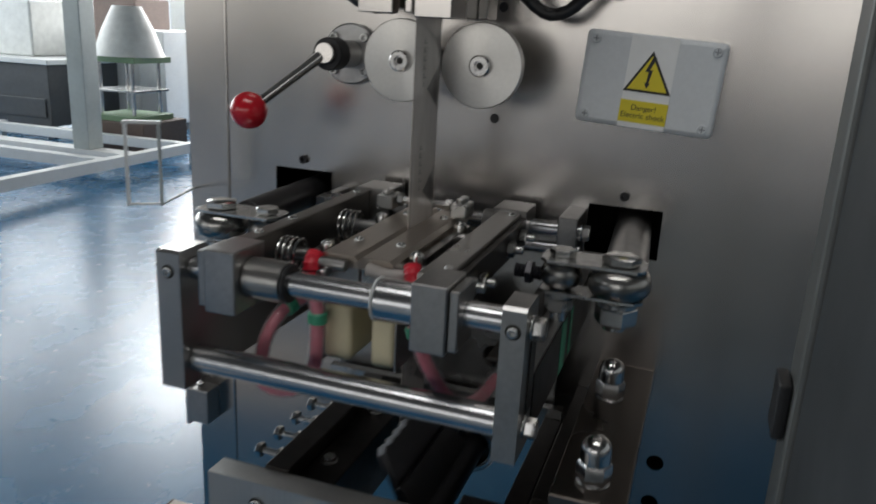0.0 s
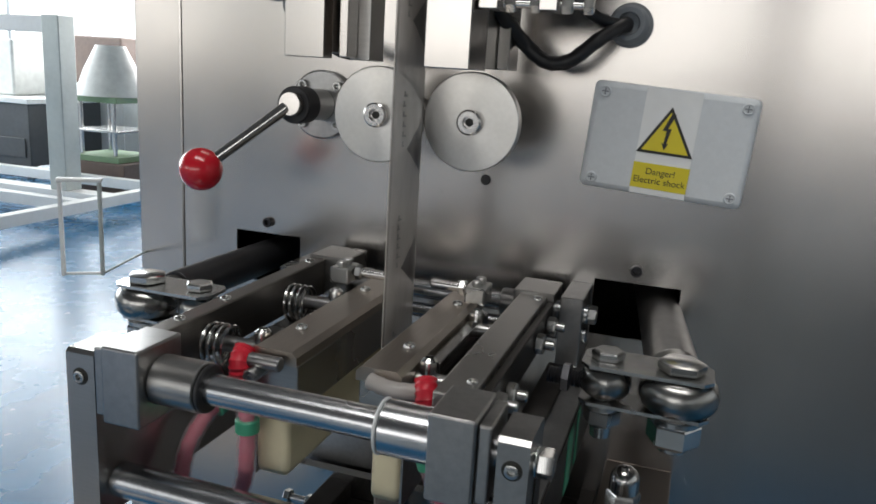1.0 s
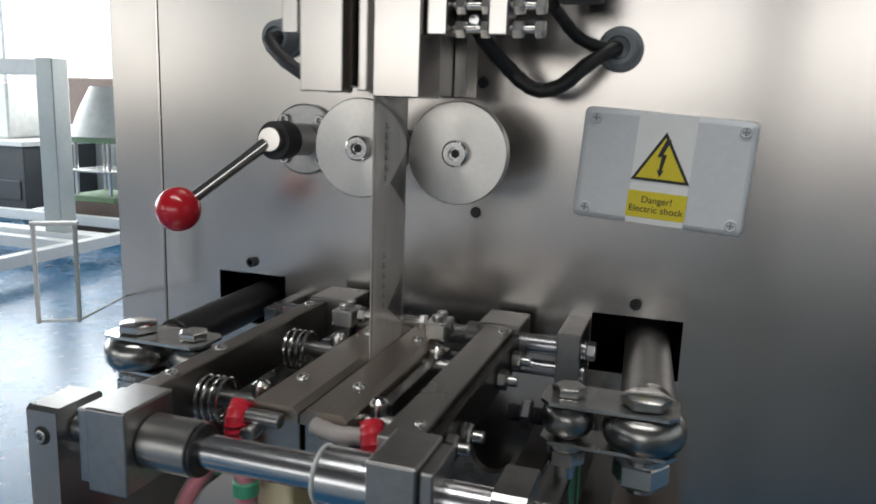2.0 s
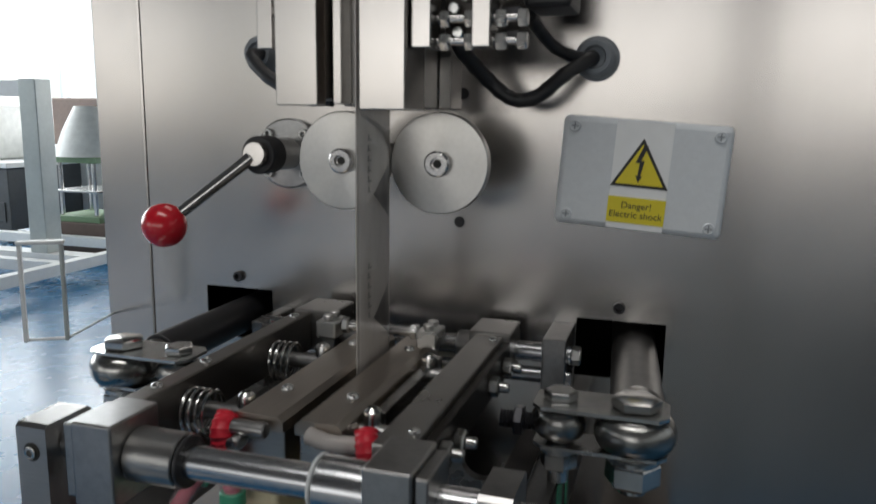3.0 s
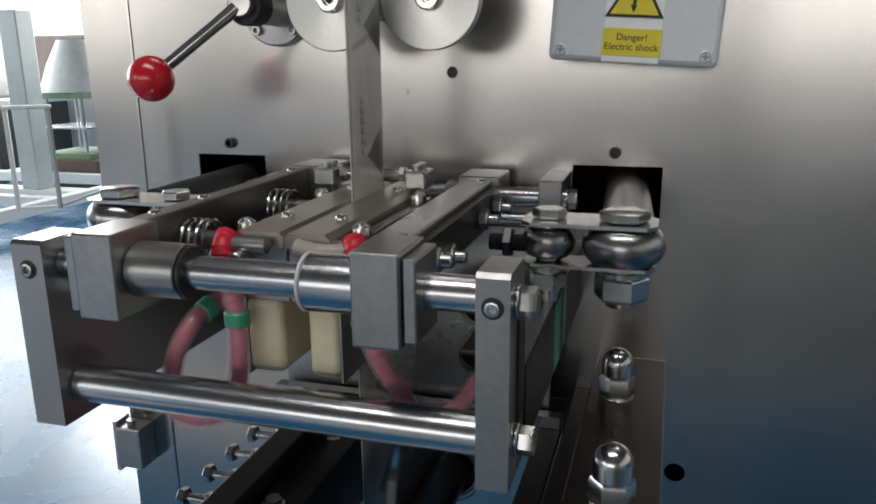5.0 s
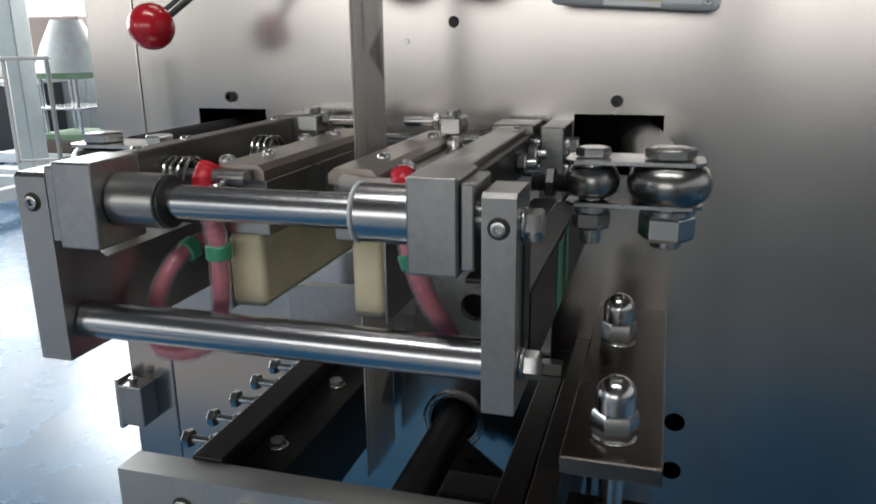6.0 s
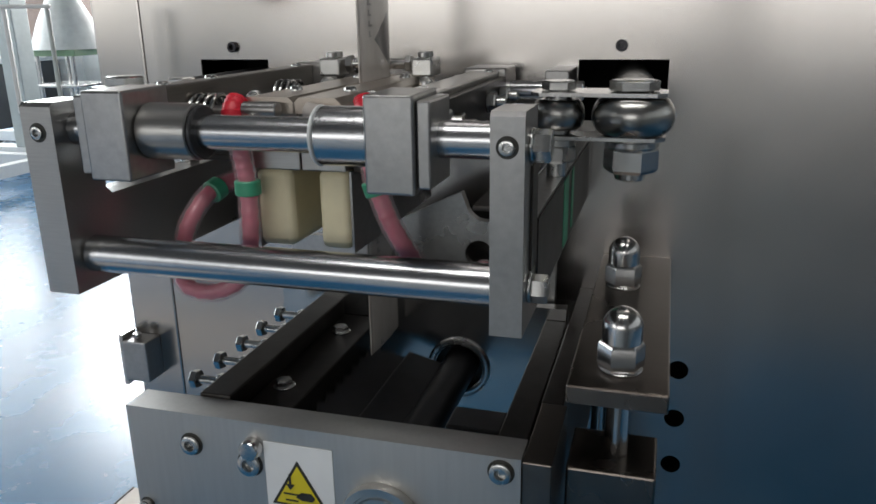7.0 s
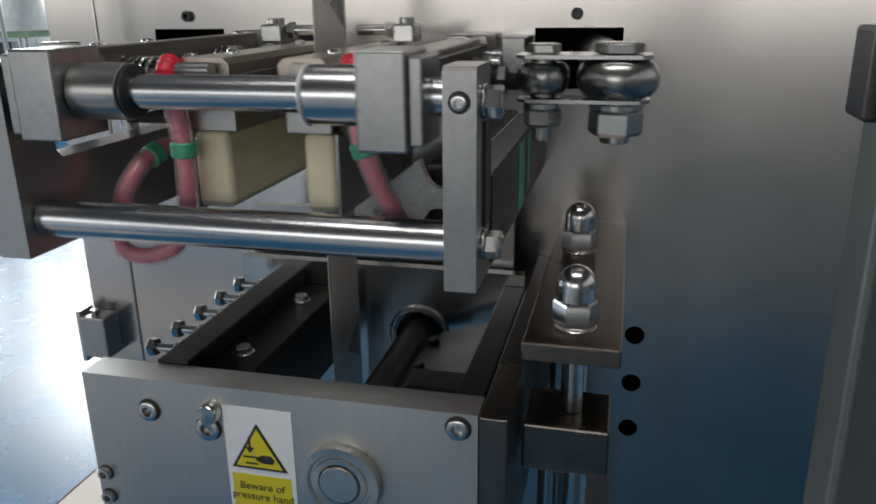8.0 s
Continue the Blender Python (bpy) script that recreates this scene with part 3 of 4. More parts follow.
# added dark plate in place of the deep shade under the right arm
part("shade_plate", box(0.400, 0.4243, -0.37, -0.08, 0.900, 0.904, 0.0008), "oily_shade", jf)
part("front_rod", rod((0.096, YF, 0.9555), (0.4235, YF, 0.9555), 0.0125, 40), "rod", jf)
part("lower_rod", rod((0.096, YF, 0.856), (0.4235, YF, 0.856), 0.0148, 40), "rod", jf)
part("rear_rod", rod((0.06, -0.05, 0.9555), (0.434, -0.05, 0.9555), 0.0105, 32), "rod", jf)
part("rear_rod", rod((0.06, -0.05, 0.93), (0.434, -0.05, 0.93), 0.0085, 32), "rod", jf)
part("rod_nut", hexagon((0.4342, -0.05, 0.9555), (1, 0, 0), 0.0105, 0.009), "bolt", jf)
part("rear_block", box(0.405, 0.43, -0.075, 0.0, 0.900, 0.978, 0.0015), "satin", jf)
part("rear_block", box(0.060, 0.075, -0.075, 0.0, 0.900, 0.965, 0.0015), "satin", jf)
part("bearing_plate", plate([(0.108, 0.70), (0.424, 0.70), (0.424, 0.838), (0.402, 0.842), (0.375, 0.832)] + circle(0.345, 0.838, 0.022, 12, -10, -170) + [(0.318, 0.848), (0.305, 0.842), (0.27, 0.825), (0.235, 0.808), (0.20, 0.790), (0.108, 0.786)], [circle(0.338, 0.778, 0.0160, 28)], -0.088, -0.076), "satin", jf, "grey bearing plate with a scalloped edge")

# ---- moving jaw carriages ----
LX, RX = 0.021, -0.034


def spring(x0, x1, y, z, r, turns, parent):
    pts = [(x0 + (x1 - x0) * k / (turns * 12), y + r * math.cos(2 * math.pi * k / 12), z + r * math.sin(2 * math.pi * k / 12)) for k in range(turns * 12 + 1)]
    return part("spring", tube(pts, 0.0019, 8, 2), "chrome", parent)


def jaw_clamp(x, y, d, parent):
    c = part("clamp", box(x - 0.011, x + 0.011, y - 0.02, y + 0.012, 0.976, 0.994, 0.002), "bolt", parent)
    part("stud", rod((x + d * 0.012, y - 0.004, 0.988), (x + d * 0.052, y - 0.004, 0.988), 0.0052), "chrome", c)
    part("nut", hexagon((x + d * 0.014, y - 0.004, 0.988), (d, 0, 0), 0.0085, 0.007), "bolt", c)
    for k in (-0.012, 0.004):
        part("screw", rod((x, y + k, 0.994), (x, y + k, 1.000), 0.0055, 16), "bolt", c)


left = thing("jaw_carriage", "sliding steel jaw carriage with springs and a heated jaw", "jaw carriage", (0.13, -0.3, 0.95), "jaw carriages")
part("front_block", box(0.1065, 0.1410, -0.4285, -0.374, 0.922, 0.9865, 0.0018, 3), "satin", left)
part("end_plate", box(0.0970, 0.106, -0.425, -0.378, 0.926, 0.983, 0.0015), "satin", left)
part("bushing", joined(rod((0.1415, YF, 0.9555), (0.1830, YF, 0.9555), 0.0205, 40)), "brushed", left)
part("dust_seal", rod((0.1833, YF, 0.9555), (0.1875, YF, 0.9555), 0.0195, 40), "black", left)
part("arm", box(0.104, 0.1235, -0.3735, -0.0785, 0.940, 0.9835, 0.0015), "armsteel", left)
for y in (-0.34, -0.27, -0.10):
    dome_screw("screw", (0.114, y, 0.9835), (0, 0, 1), 0.0055, 0.003, left)
# dark plate added for the shade below the left arm and jaw
part("lower_shade_plate", box(0.125, 0.1885, -0.33, -0.07, 0.921, 0.926, 0.0008), "oily_shade", left)
part("arm_end", box(0.1025, 0.152, -0.078, -0.0205, 0.938, 0.9860, 0.0015), "brushed", left)
part("rear_bushing", rod((0.1522, -0.05, 0.9555), (0.172, -0.05, 0.9555), 0.016), "satin", left)
right = thing("jaw_carriage", "sliding steel jaw carriage with a heated jaw and lead screws", "jaw carriage", (0.38, -0.3, 0.95), "jaw carriages")
part("front_block", box(0.3765, 0.4105, -0.4285, -0.374, 0.922, 0.9865, 0.0018, 3), "satin", right)
part("end_plate", box(0.411, 0.4205, -0.425, -0.378, 0.926, 0.983, 0.0015), "satin", right)
part("bushing", rod((0.3355, YF, 0.9555), (0.376, YF, 0.9555), 0.0205, 40), "rod", right)
part("bushing_rim", rod((0.3328, YF, 0.9555), (0.3353, YF, 0.9555), 0.0212, 40), "frame", right)
part("arm", box(0.361, 0.391, -0.3735, -0.0785, 0.935, 0.9775, 0.0015), "brushed", right)
# near-black colour stands for the dark door mirrored in the arm's side
part("side_bar", box(0.3915, 0.399, -0.3735, -0.0785, 0.938, 0.972, 0.001), "oily_shade", right)
for y in (-0.345, -0.095):
    dome_screw("screw", (0.384, y, 0.9775), (0, 0, 1), 0.0045, 0.003, right)
for y, z in ((-0.33, 0.957), (-0.29, 0.95), (-0.17, 0.955), (-0.11, 0.955)):
    part("nut", hexagon((0.3995, y, z), (1, 0, 0), 0.010, 0.009), "bolt", right)
    part("stud", rod((0.4085, y, z), (0.418, y, z), 0.005, 16), "bolt", right)
part("arm_end", box(0.3535, 0.3985, -0.078, -0.0205, 0.934, 0.9805, 0.0015), "brushed", right)
part("rear_bushing", rod((0.335, -0.05, 0.9555), (0.3533, -0.05, 0.9555), 0.016), "satin", right)


def jaw(x0, x1, c0, c1, parent, d):
    """One heated jaw; d: the side of its working face."""
    face = x1 if d > 0 else x0
    body = part("jaw_body", box(x0, x1, -0.343, -0.102, 0.918, 0.9625, 0.0012), "brushed", parent)
    cap = part("jaw_cap", plate([(x0 - 0.001, 0.963), (x1 + 0.001, 0.963), (x1 + 0.001, 0.971), (x1 - 0.004, 0.9755), (x0 + 0.004, 0.9755), (x0 - 0.001, 0.971)], [], -0.348, -0.10), "tinted", parent, "heat tinted stainless jaw cover strip")
    for y in (-0.29, -0.15):
        dome_screw("screw", ((x0 + x1) / 2 - 0.004 * d, y, 0.9755), (0, 0, 1), 0.0055, 0.004, cap)
    part("insulation_block", box(c0, c1, -0.338, -0.115, 0.853, 0.9175, 0.006, 3), "cream", parent, "cream insulation block")
    part("backing_strip", box(c1 + 0.0004 if d < 0 else c0 - 0.0022, c1 + 0.0022 if d < 0 else c0 - 0.0004, -0.336, -0.12, 0.85, 0.917, 0), "satin", parent)
    return body


jaw(0.190, 0.2325, 0.189, 0.221, left, 1)
jaw(0.2885, 0.326, 0.299, 0.3255, right, -1)
for y in (-0.312, -0.165):
    spring(0.125, 0.152, y, 0.954, 0.0190, 4, left)
    part("guide_pin", rod((0.1238, y, 0.957), (0.1895, y, 0.957), 0.0075), "satin", left)
    dome_screw("pin_screw", (0.178, y + 0.004, 0.9635), (0, 0, 1), 0.0085, 0.013, left)
    part("guide_pin", rod((0.3265, y, 0.957), (0.3605, y, 0.957), 0.0075), "satin", right)
    dome_screw("pin_screw", (0.336, y + 0.004, 0.9635), (0, 0, 1), 0.0085, 0.014, right)
part("side_rail", box(0.329, 0.340, -0.29, -0.13, 0.952, 0.966, 0.001), "chrome", right)
part("lower_bar", box(0.327, 0.36, -0.33, -0.12, 0.915, 0.935, 0.001), "oily_shade", right)
jaw_clamp(0.173, -0.125, 1, left)
jaw_clamp(0.327, -0.125, -1, right)
part("cartridge_end", rod((0.203, -0.372, 0.958), (0.203, -0.349, 0.958), 0.006), "bolt", left)
part("wire_tape", tube([(0.186, -0.350, 0.972), (0.187, -0.360, 0.964), (0.188, -0.361, 0.952), (0.188, -0.359, 0.944)], 0.0088, 12, 6, 0.06, 2), "redtape", left, "red tape round the heater wires")
part("terminal_sleeve", rod((0.195, -0.357, 0.967), (0.2245, -0.357, 0.967), 0.0062), "satin", left)
part("wire_tape", tube([(0.347, -0.348, 0.974), (0.352, -0.358, 0.962), (0.354, -0.360, 0.944)], 0.0088, 12, 6, 0.06, 2), "redtape", right, "red tape round the heater wires")
part("terminal_wrap", tube([(0.302, -0.352, 0.966), (0.322, -0.356, 0.964), (0.341, -0.352, 0.964)], 0.007, 12, 6, 0.03, 3), "film", right, "clear plastic wrapped terminal")
wires = part("wire_bundle", tube([(0.188, -0.358, 0.946), (0.189, -0.355, 0.926), (0.191, -0.354, 0.907), (0.191, -0.355, 0.88), (0.188, -0.355, 0.852), (0.176, -0.356, 0.826), (0.150, -0.357, 0.814), (0.124, -0.355, 0.818), (0.117, -0.345, 0.840), (0.117, -0.33, 0.866), (0.124, -0.30, 0.888), (0.140, -0.25, 0.895), (0.150, -0.2, 0.895)], 0.0068, 12, 10, 0.05, 4), "pink", left, "pink heater wires")
part("clear_sleeve", tube([(0.188, -0.358, 0.946), (0.189, -0.355, 0.926), (0.191, -0.354, 0.907), (0.191, -0.355, 0.88), (0.188, -0.355, 0.852), (0.176, -0.356, 0.826), (0.150, -0.357, 0.814), (0.124, -0.355, 0.818), (0.117, -0.345, 0.840), (0.117, -0.33, 0.866), (0.124, -0.30, 0.888), (0.140, -0.25, 0.895), (0.150, -0.2, 0.895)], 0.0092, 14, 10, 0.015, 7), "sleeve", wires, "clear plastic sleeve")
part("wire_tie", rod((0.1910, -0.354, 0.911), (0.1910, -0.354, 0.899), 0.0104, 20), "green", left, "green tape band")
part("wire_tie", rod((0.1235, -0.303, 0.886), (0.1265, -0.292, 0.890), 0.0104, 20), "green", left, "green tape band")
wires = part("wire_bundle", tube([(0.353, -0.354, 0.946), (0.354, -0.356, 0.920), (0.361, -0.356, 0.897), (0.369, -0.355, 0.878), (0.380, -0.350, 0.856), (0.390, -0.34, 0.836), (0.400, -0.31, 0.818), (0.404, -0.26, 0.806), (0.404, -0.2, 0.80)], 0.0068, 12, 10, 0.05, 4), "pink", right, "pink heater wires")
part("clear_sleeve", tube([(0.353, -0.354, 0.946), (0.354, -0.356, 0.920), (0.361, -0.356, 0.897), (0.369, -0.355, 0.878), (0.380, -0.350, 0.856), (0.390, -0.34, 0.836), (0.400, -0.31, 0.818), (0.404, -0.26, 0.806), (0.404, -0.2, 0.80)], 0.0092, 14, 10, 0.015, 7), "sleeve", wires, "clear plastic sleeve")
part("wire_tie", rod((0.3545, -0.356, 0.916), (0.358, -0.356, 0.905), 0.0104, 20), "green", right, "green tape band")

# ---- ball joint links and drive levers ----


def link(big, small, name_label):
    """Twin strap link between a lever's eye and the carriage's stud."""
    d = 1 if big > small else -1
    y = -0.226
    k = thing("ball_joint_link", name_label, "linkage", (small, y, 0.95), "jaw links")
    for z, w in ((0.9705, 0.025), (0.9340, 0.018)):
        lo, hi = min(big, small) - 0.021 - (0.006 if d < 0 else 0), max(big, small) + 0.021 + (0.006 if d > 0 else 0)
        ends = [(lo + 0.008, -w), (hi - 0.008, -w), (hi, 0.009 - w), (hi, w - 0.009), (hi - 0.008, w), (lo + 0.008, w), (lo, w - 0.009), (lo, 0.009 - w)]
        bm = plate(ends, [], 0, 0.003)
        bmesh.ops.transform(bm, matrix=Matrix(((1, 0, 0, 0), (0, 0, 1, y), (0, 1, 0, z - 0.0015), (0, 0, 0, 1))), verts=bm.verts[:])
        bmesh.ops.recalc_face_normals(bm, faces=bm.faces[:])
        part("strap", bm, "bolt", k)
    for x, r, hr in ((big, 0.0340, 0.0205), (small, 0.0225, 0.0145)):
        hh = 0.0155 if hr > 0.018 else 0.0128
        prof = [(0, -hh)] + [(r * (0.66 + 0.34 * math.cos(radians(a))), hh * math.sin(radians(a))) for a in range(-90, 91, 9)] + [(0, hh)]
        e = part("rod_end_eye", lathe(prof, (x, y, 0.9523), (0, 0, 1), 48), "eye", k)
        part("spacer", rod((x, y, 0.9358), (x, y, 0.9687), r * 0.5, 24), "bolt", k)
        part("bolt_head", hexagon((x, y, 0.9725), (0, 0, 1), hr, 0.0088 if hr > 0.018 else 0.0078, 0.1), "bolt", k)
        part("washer", rod((x, y, 0.9322), (x, y, 0.9262), hr * 1.1, 24), "bolt", k)
        part("nut", hexagon((x, y, 0.9260), (0, 0, -1), hr * 1.12, 0.021 if hr > 0.018 else 0.0145, 0.1), "bolt", k)
        part("bolt_end", rod((x, y, 0.9120), (x, y, 0.8985), hr * 0.62, 16), "bolt", k)
    x = small - d * 0.017
    part("threaded_stud", tube([(x - d * 0.034 * j / 12, y, 0.9485) for j in range(13)], 0.0075, 14, 2, 0.08, 2), "blackrod", k)
    part("lock_nut", hexagon((x - d * 0.014, y, 0.9485), (-d, 0, 0), 0.0135, 0.008), "blackrod", k)
    return k


link_right = link(0.536, 0.474, "ball joint strap link on the sliding jaw carriage")
link_left = link(-0.012, 0.053, "ball joint strap link on the sliding jaw carriage")


def drive(x, big, mat, label, thick):
    PIV = 0.30
    k = thing("drive_lever", label, "lever", (x, PIV, 0.95), "drive levers")
    ux, uy = big - x, -0.226 - PIV
    n = math.hypot(ux, uy)
    ux, uy = ux / n, uy / n
    at = lambda s: (x + ux * s, PIV + uy * s, 0.951)
    part("bar", rod(at(0.225 if mat == "black" else 0.07), at(n - 0.045), thick, 36), mat, k)
    if mat == "black":
        part("boss", lathe([(0, 0), (0.021, 0), (0.024, 0.004), (0.024, 0.10), (0.020, 0.135), (0, 0.1545)], at(0.07), (ux, uy, 0), 36), "gunmetal", k, "grey turned steel boss")
    else:
        part("nose", lathe([(0, 0), (thick, 0), (thick * 0.86, 0.012), (thick * 0.5, 0.026), (0, 0.028)], at(n - 0.0448), (ux, uy, 0), 36), mat, k)
    part("collar", rod(at(n - 0.0445), at(n - 0.028), 0.0175, 28), "bolt", k)
    part("pivot", rod((x, PIV, 0.90), (x, PIV, 1.0), 0.02), "blackrod", k)
    part("hub", rod(at(0.021), at(0.0695), 0.016), "blackrod", k)
    return k, math.degrees(0.030 / n)


drive_right, swing_r = drive(0.474, 0.536, "gunmetal", "round worn grey steel drive lever through the panel slot", 0.0245)
drive_left, swing_l = drive(0.0, -0.012, "black", "round black drive lever with a grey boss through the panel slot", 0.0215)
pivots = thing("lever_pivot_plate", "pivot plate inside the cabinet, coloured near-black for the shade", "bracket", (0.24, 0.3, 0.89))
# coloured near-black like the sheets around it, as shade
part("plate", box(-0.2, 0.7, 0.26, 0.34, 0.885, 0.8995, 0.001), "inside_shade", pivots)

# ---- cutter unit under the jaws ----
cu = thing("rotary_cutter_unit", "steel rotary cutter housing under the sealing jaws", "cutter", (0.27, 0, 0.6))
fp = part("front_plate", plate([(0.1, 0.56), (0.443, 0.56), (0.443, 0.7195), (0.1, 0.7185)], [circle(0.331, 0.648, 0.0275, 32)], -0.396, -0.366), "ground", cu, "ground steel front plate")
part("end_plate", box(0.4435, 0.4655, -0.395, -0.30, 0.56, 0.7175, 0.001), "brown_reflect", cu)
for x, z in ((0.1615, 0.690), (0.428, 0.707)):
    # the recess round each screw is a black disc, its shade put into colour
    part("counterbore_shade", rod((x, -0.3958, z), (x, -0.3966, z), 0.0105, 24), "ink_and_shade", fp)
    cap_screw("socket_screw", (x, -0.3966, z), (0, -1, 0), 0.0085, 0.004, fp)
for z in (0.621, 0.597):
    part("counterbore_shade", rod((0.1085, -0.3958, z), (0.1085, -0.3965, z), 0.0075, 20), "ink_and_shade", fp)
    cap_screw("socket_screw", (0.1085, -0.3965, z), (0, -1, 0), 0.006, 0.005, fp)
part("counterbore_shade", rod((0.216, -0.3958, 0.680), (0.216, -0.3966, 0.680), 0.0118, 24), "ink_and_shade", fp)
cap_screw("socket_screw", (0.216, -0.3966, 0.680), (0, -1, 0), 0.0102, 0.004, fp)
part("stop_screw", lathe([(0, 0), (0.0088, 0), (0.0092, 0.001), (0.0092, 0.008), (0.0078, 0.010), (0, 0.0105)], (0.2205, -0.396, 0.697), (0, -1, 0), 24), "chrome", fp)
rim = part("bearing_cap", lathe([(0, 0), (0.033, 0), (0.034, 0.002), (0.034, 0.007), (0.033, 0.009), (0.027, 0.009), (0.0255, 0.006), (0.0235, 0.006), (0.0225, 0.008), (0.018, 0.008), (0.0168, 0.005), (0, 0.005)], (0.332, -0.3962, 0.648), (0, -1, 0), 48), "turned", fp, "round turned bearing cap")
part("shaft_end", rod((0.332, -0.4015, 0.648), (0.332, -0.4060, 0.648), 0.0165, 32), "disc", rim)
st = part("label", box(0.230, 0.291, -0.3967, -0.3962, 0.592, 0.7035, 0), "white", fp, "white hazard sticker")
part("triangle_border", plate(triangle(0.2595, 0.668, 0.050, 0), [], -0.3972, -0.3968), "ink_and_shade", st)
part("triangle_field", plate(triangle(0.2595, 0.668, 0.050, 0, 0.0024), [], -0.3977, -0.3973), "yellow", st)
part("press_symbol", joined(plate(rect(0.2515, 0.2535, 0.667, 0.677), [], -0.3982, -0.3978), plate([(0.2485, 0.6675), (0.2525, 0.662), (0.2565, 0.6675)], [], -0.3982, -0.3978), plate(rect(0.246, 0.262, 0.6575, 0.659), [], -0.3982, -0.3978), plate([(0.257, 0.656), (0.262, 0.6535), (0.272, 0.6535), (0.274, 0.657), (0.271, 0.661), (0.262, 0.661)], [], -0.3982, -0.3978), plate(rect(0.2475, 0.259, 0.6515, 0.653), [], -0.3982, -0.3978)), "ink_and_shade", st)
part("text_field", box(0.2335, 0.2865, -0.3972, -0.3968, 0.606, 0.6405, 0), "yellow", st)
lettering("writing", "Beware of\npressure hand", 0.0098, pose(0.260, -0.3973, 0.6245, 90, 0, 0), "ink_and_shade", st, 1.0)
part("back_plate", plate(rect(0.105, 0.440, 0.42, 0.731), [circle(0.321, 0.650, 0.0275, 32)], -0.114, -0.10), "polished", cu, "polished steel back plate")
part("bearing_ring", lathe([(0.028, 0), (0.036, 0), (0.036, 0.003), (0.0345, 0.004), (0.033, 0.0015), (0.031, 0.0015), (0.0298, 0.004), (0.028, 0.003), (0.028, 0)], (0.321, -0.1143, 0.650), (0, -1, 0), 48), "bolt", cu)
part("back_block", box(0.12, 0.44, -0.0995, 0.0, 0.60, 0.70, 0.001), "oily_shade", cu)
part("rail", box(0.1835, 0.2275, -0.3655, -0.1145, 0.62, 0.702, 0.0015), "oily_shade", cu)
part("clamp_bar", box(0.153, 0.183, -0.3655, -0.085, 0.62, 0.722, 0.0015), "oily_shade", cu)
for y in (-0.30, -0.165):
    b = part("hex_bolt", hexagon((0.2, y, 0.702), (0, 0, 1), 0.0085, 0.007), "bolt", cu)
    part("washer", rod((0.2, y, 0.7018), (0.2, y, 0.7035), 0.0105, 20), "bolt", b)
for k in range(5):
    y = -0.325 + 0.042 * k
    b = part("adjusting_screw", rod((0.153, y, 0.712), (0.126, y, 0.712), 0.0042, 16), "bolt", cu)
    part("screw_head", hexagon((0.126, y, 0.712), (-1, 0, 0), 0.009, 0.0075), "bolt", b)
    part("lock_nut", hexagon((0.1525, y, 0.712), (-1, 0, 0), 0.0085, 0.006), "bolt", b)
part("rail", box(0.4425, 0.462, -0.2995, 0.0, 0.55, 0.7175, 0.0015), "oily_shade", cu)
part("inner_rail", box(0.418, 0.4418, -0.3655, -0.1145, 0.60, 0.7175, 0.0015), "oily_shade", cu)
part("anvil_block", box(0.370, 0.417, -0.345, -0.31, 0.63, 0.71, 0.002), "black", cu)

SHX, SHZ = 0.322, 0.652
blade = thing("rotary_cutter", "dark steel rotating cutter knife on a round shaft", "cutter", (SHX, -0.23, SHZ))
part("shaft", rod((SHX, -0.383, SHZ), (SHX, -0.08, SHZ), 0.0195, 40), "blackrod", blade)
outline = [(0.012, -0.325)] + [(0.093 + (0.007 if k % 2 else 0.0), -0.30 + 0.15 * k / 14) for k in range(15)] + [(0.012, -0.14)]
bb = plate(outline, [], 0, 0.008)
bmesh.ops.transform(bb, matrix=Matrix(((1, 0, 0, SHX), (0, 0, 1, 0), (0, 1, 0, SHZ - 0.004), (0, 0, 0, 1))), verts=bb.verts[:])
bmesh.ops.recalc_face_normals(bb, faces=bb.faces[:])
part("knife", bb, "blackrod", blade)
part("knife_holder", box(SHX + 0.014, SHX + 0.055, -0.32, -0.145, SHZ - 0.013, SHZ - 0.0045, 0.002), "blackrod", blade)
for y in (-0.29, -0.23, -0.17):
    part("screw", rod((SHX + 0.034, y, SHZ + 0.004), (SHX + 0.034, y, SHZ + 0.010), 0.0055, 16), "blackrod", blade)

# ---- column with dome nuts ----
nb = thing("nut_bracket", "thick steel bracket with two chrome dome nuts", "bracket", (0.5, 0, 0.75))
part("bar", box(0.4685, 0.545, -0.351, 0.0, 0.7465, 0.762, 0.0015), "brown_reflect", nb)
for x, y in ((0.497, -0.110), (0.507, -0.312)):
    part("washer", rod((x, y, 0.762), (x, y, 0.7645), 0.0175, 28), "bolt", nb)
    d = part("dome_nut", hexagon((x, y, 0.7647), (0, 0, 1), 0.0185, 0.022, 0.15), "chrome", nb)
    part("dome", lathe([(0.0158, 0), (0.0158, 0.012)] + [(0.0158 * math.cos(radians(a)), 0.012 + 0.0158 * math.sin(radians(a))) for a in range(10, 90, 10)] + [(0, 0.0278)], (x, y, 0.7872), (0, 0, 1), 32), "chrome", d)
    part("stud", rod((x, y, 0.7465), (x, y, 0.687), 0.0095), "chrome", nb)
    part("block", box(x - 0.037, x + 0.033, y - 0.033, y + 0.033, 0.645, 0.687, 0.002), "brown_reflect", nb)
    part("column", rod((x + 0.005, y, 0.645), (x + 0.005, y, 0.30), 0.012), "chrome", nb)
    part("column", rod((x - 0.018, y, 0.645), (x - 0.018, y, 0.30), 0.008), "chrome", nb)
part("base_block", box(0.45, 0.55, -0.35, 0.0, 0.26, 0.30, 0.002), "satin", nb)
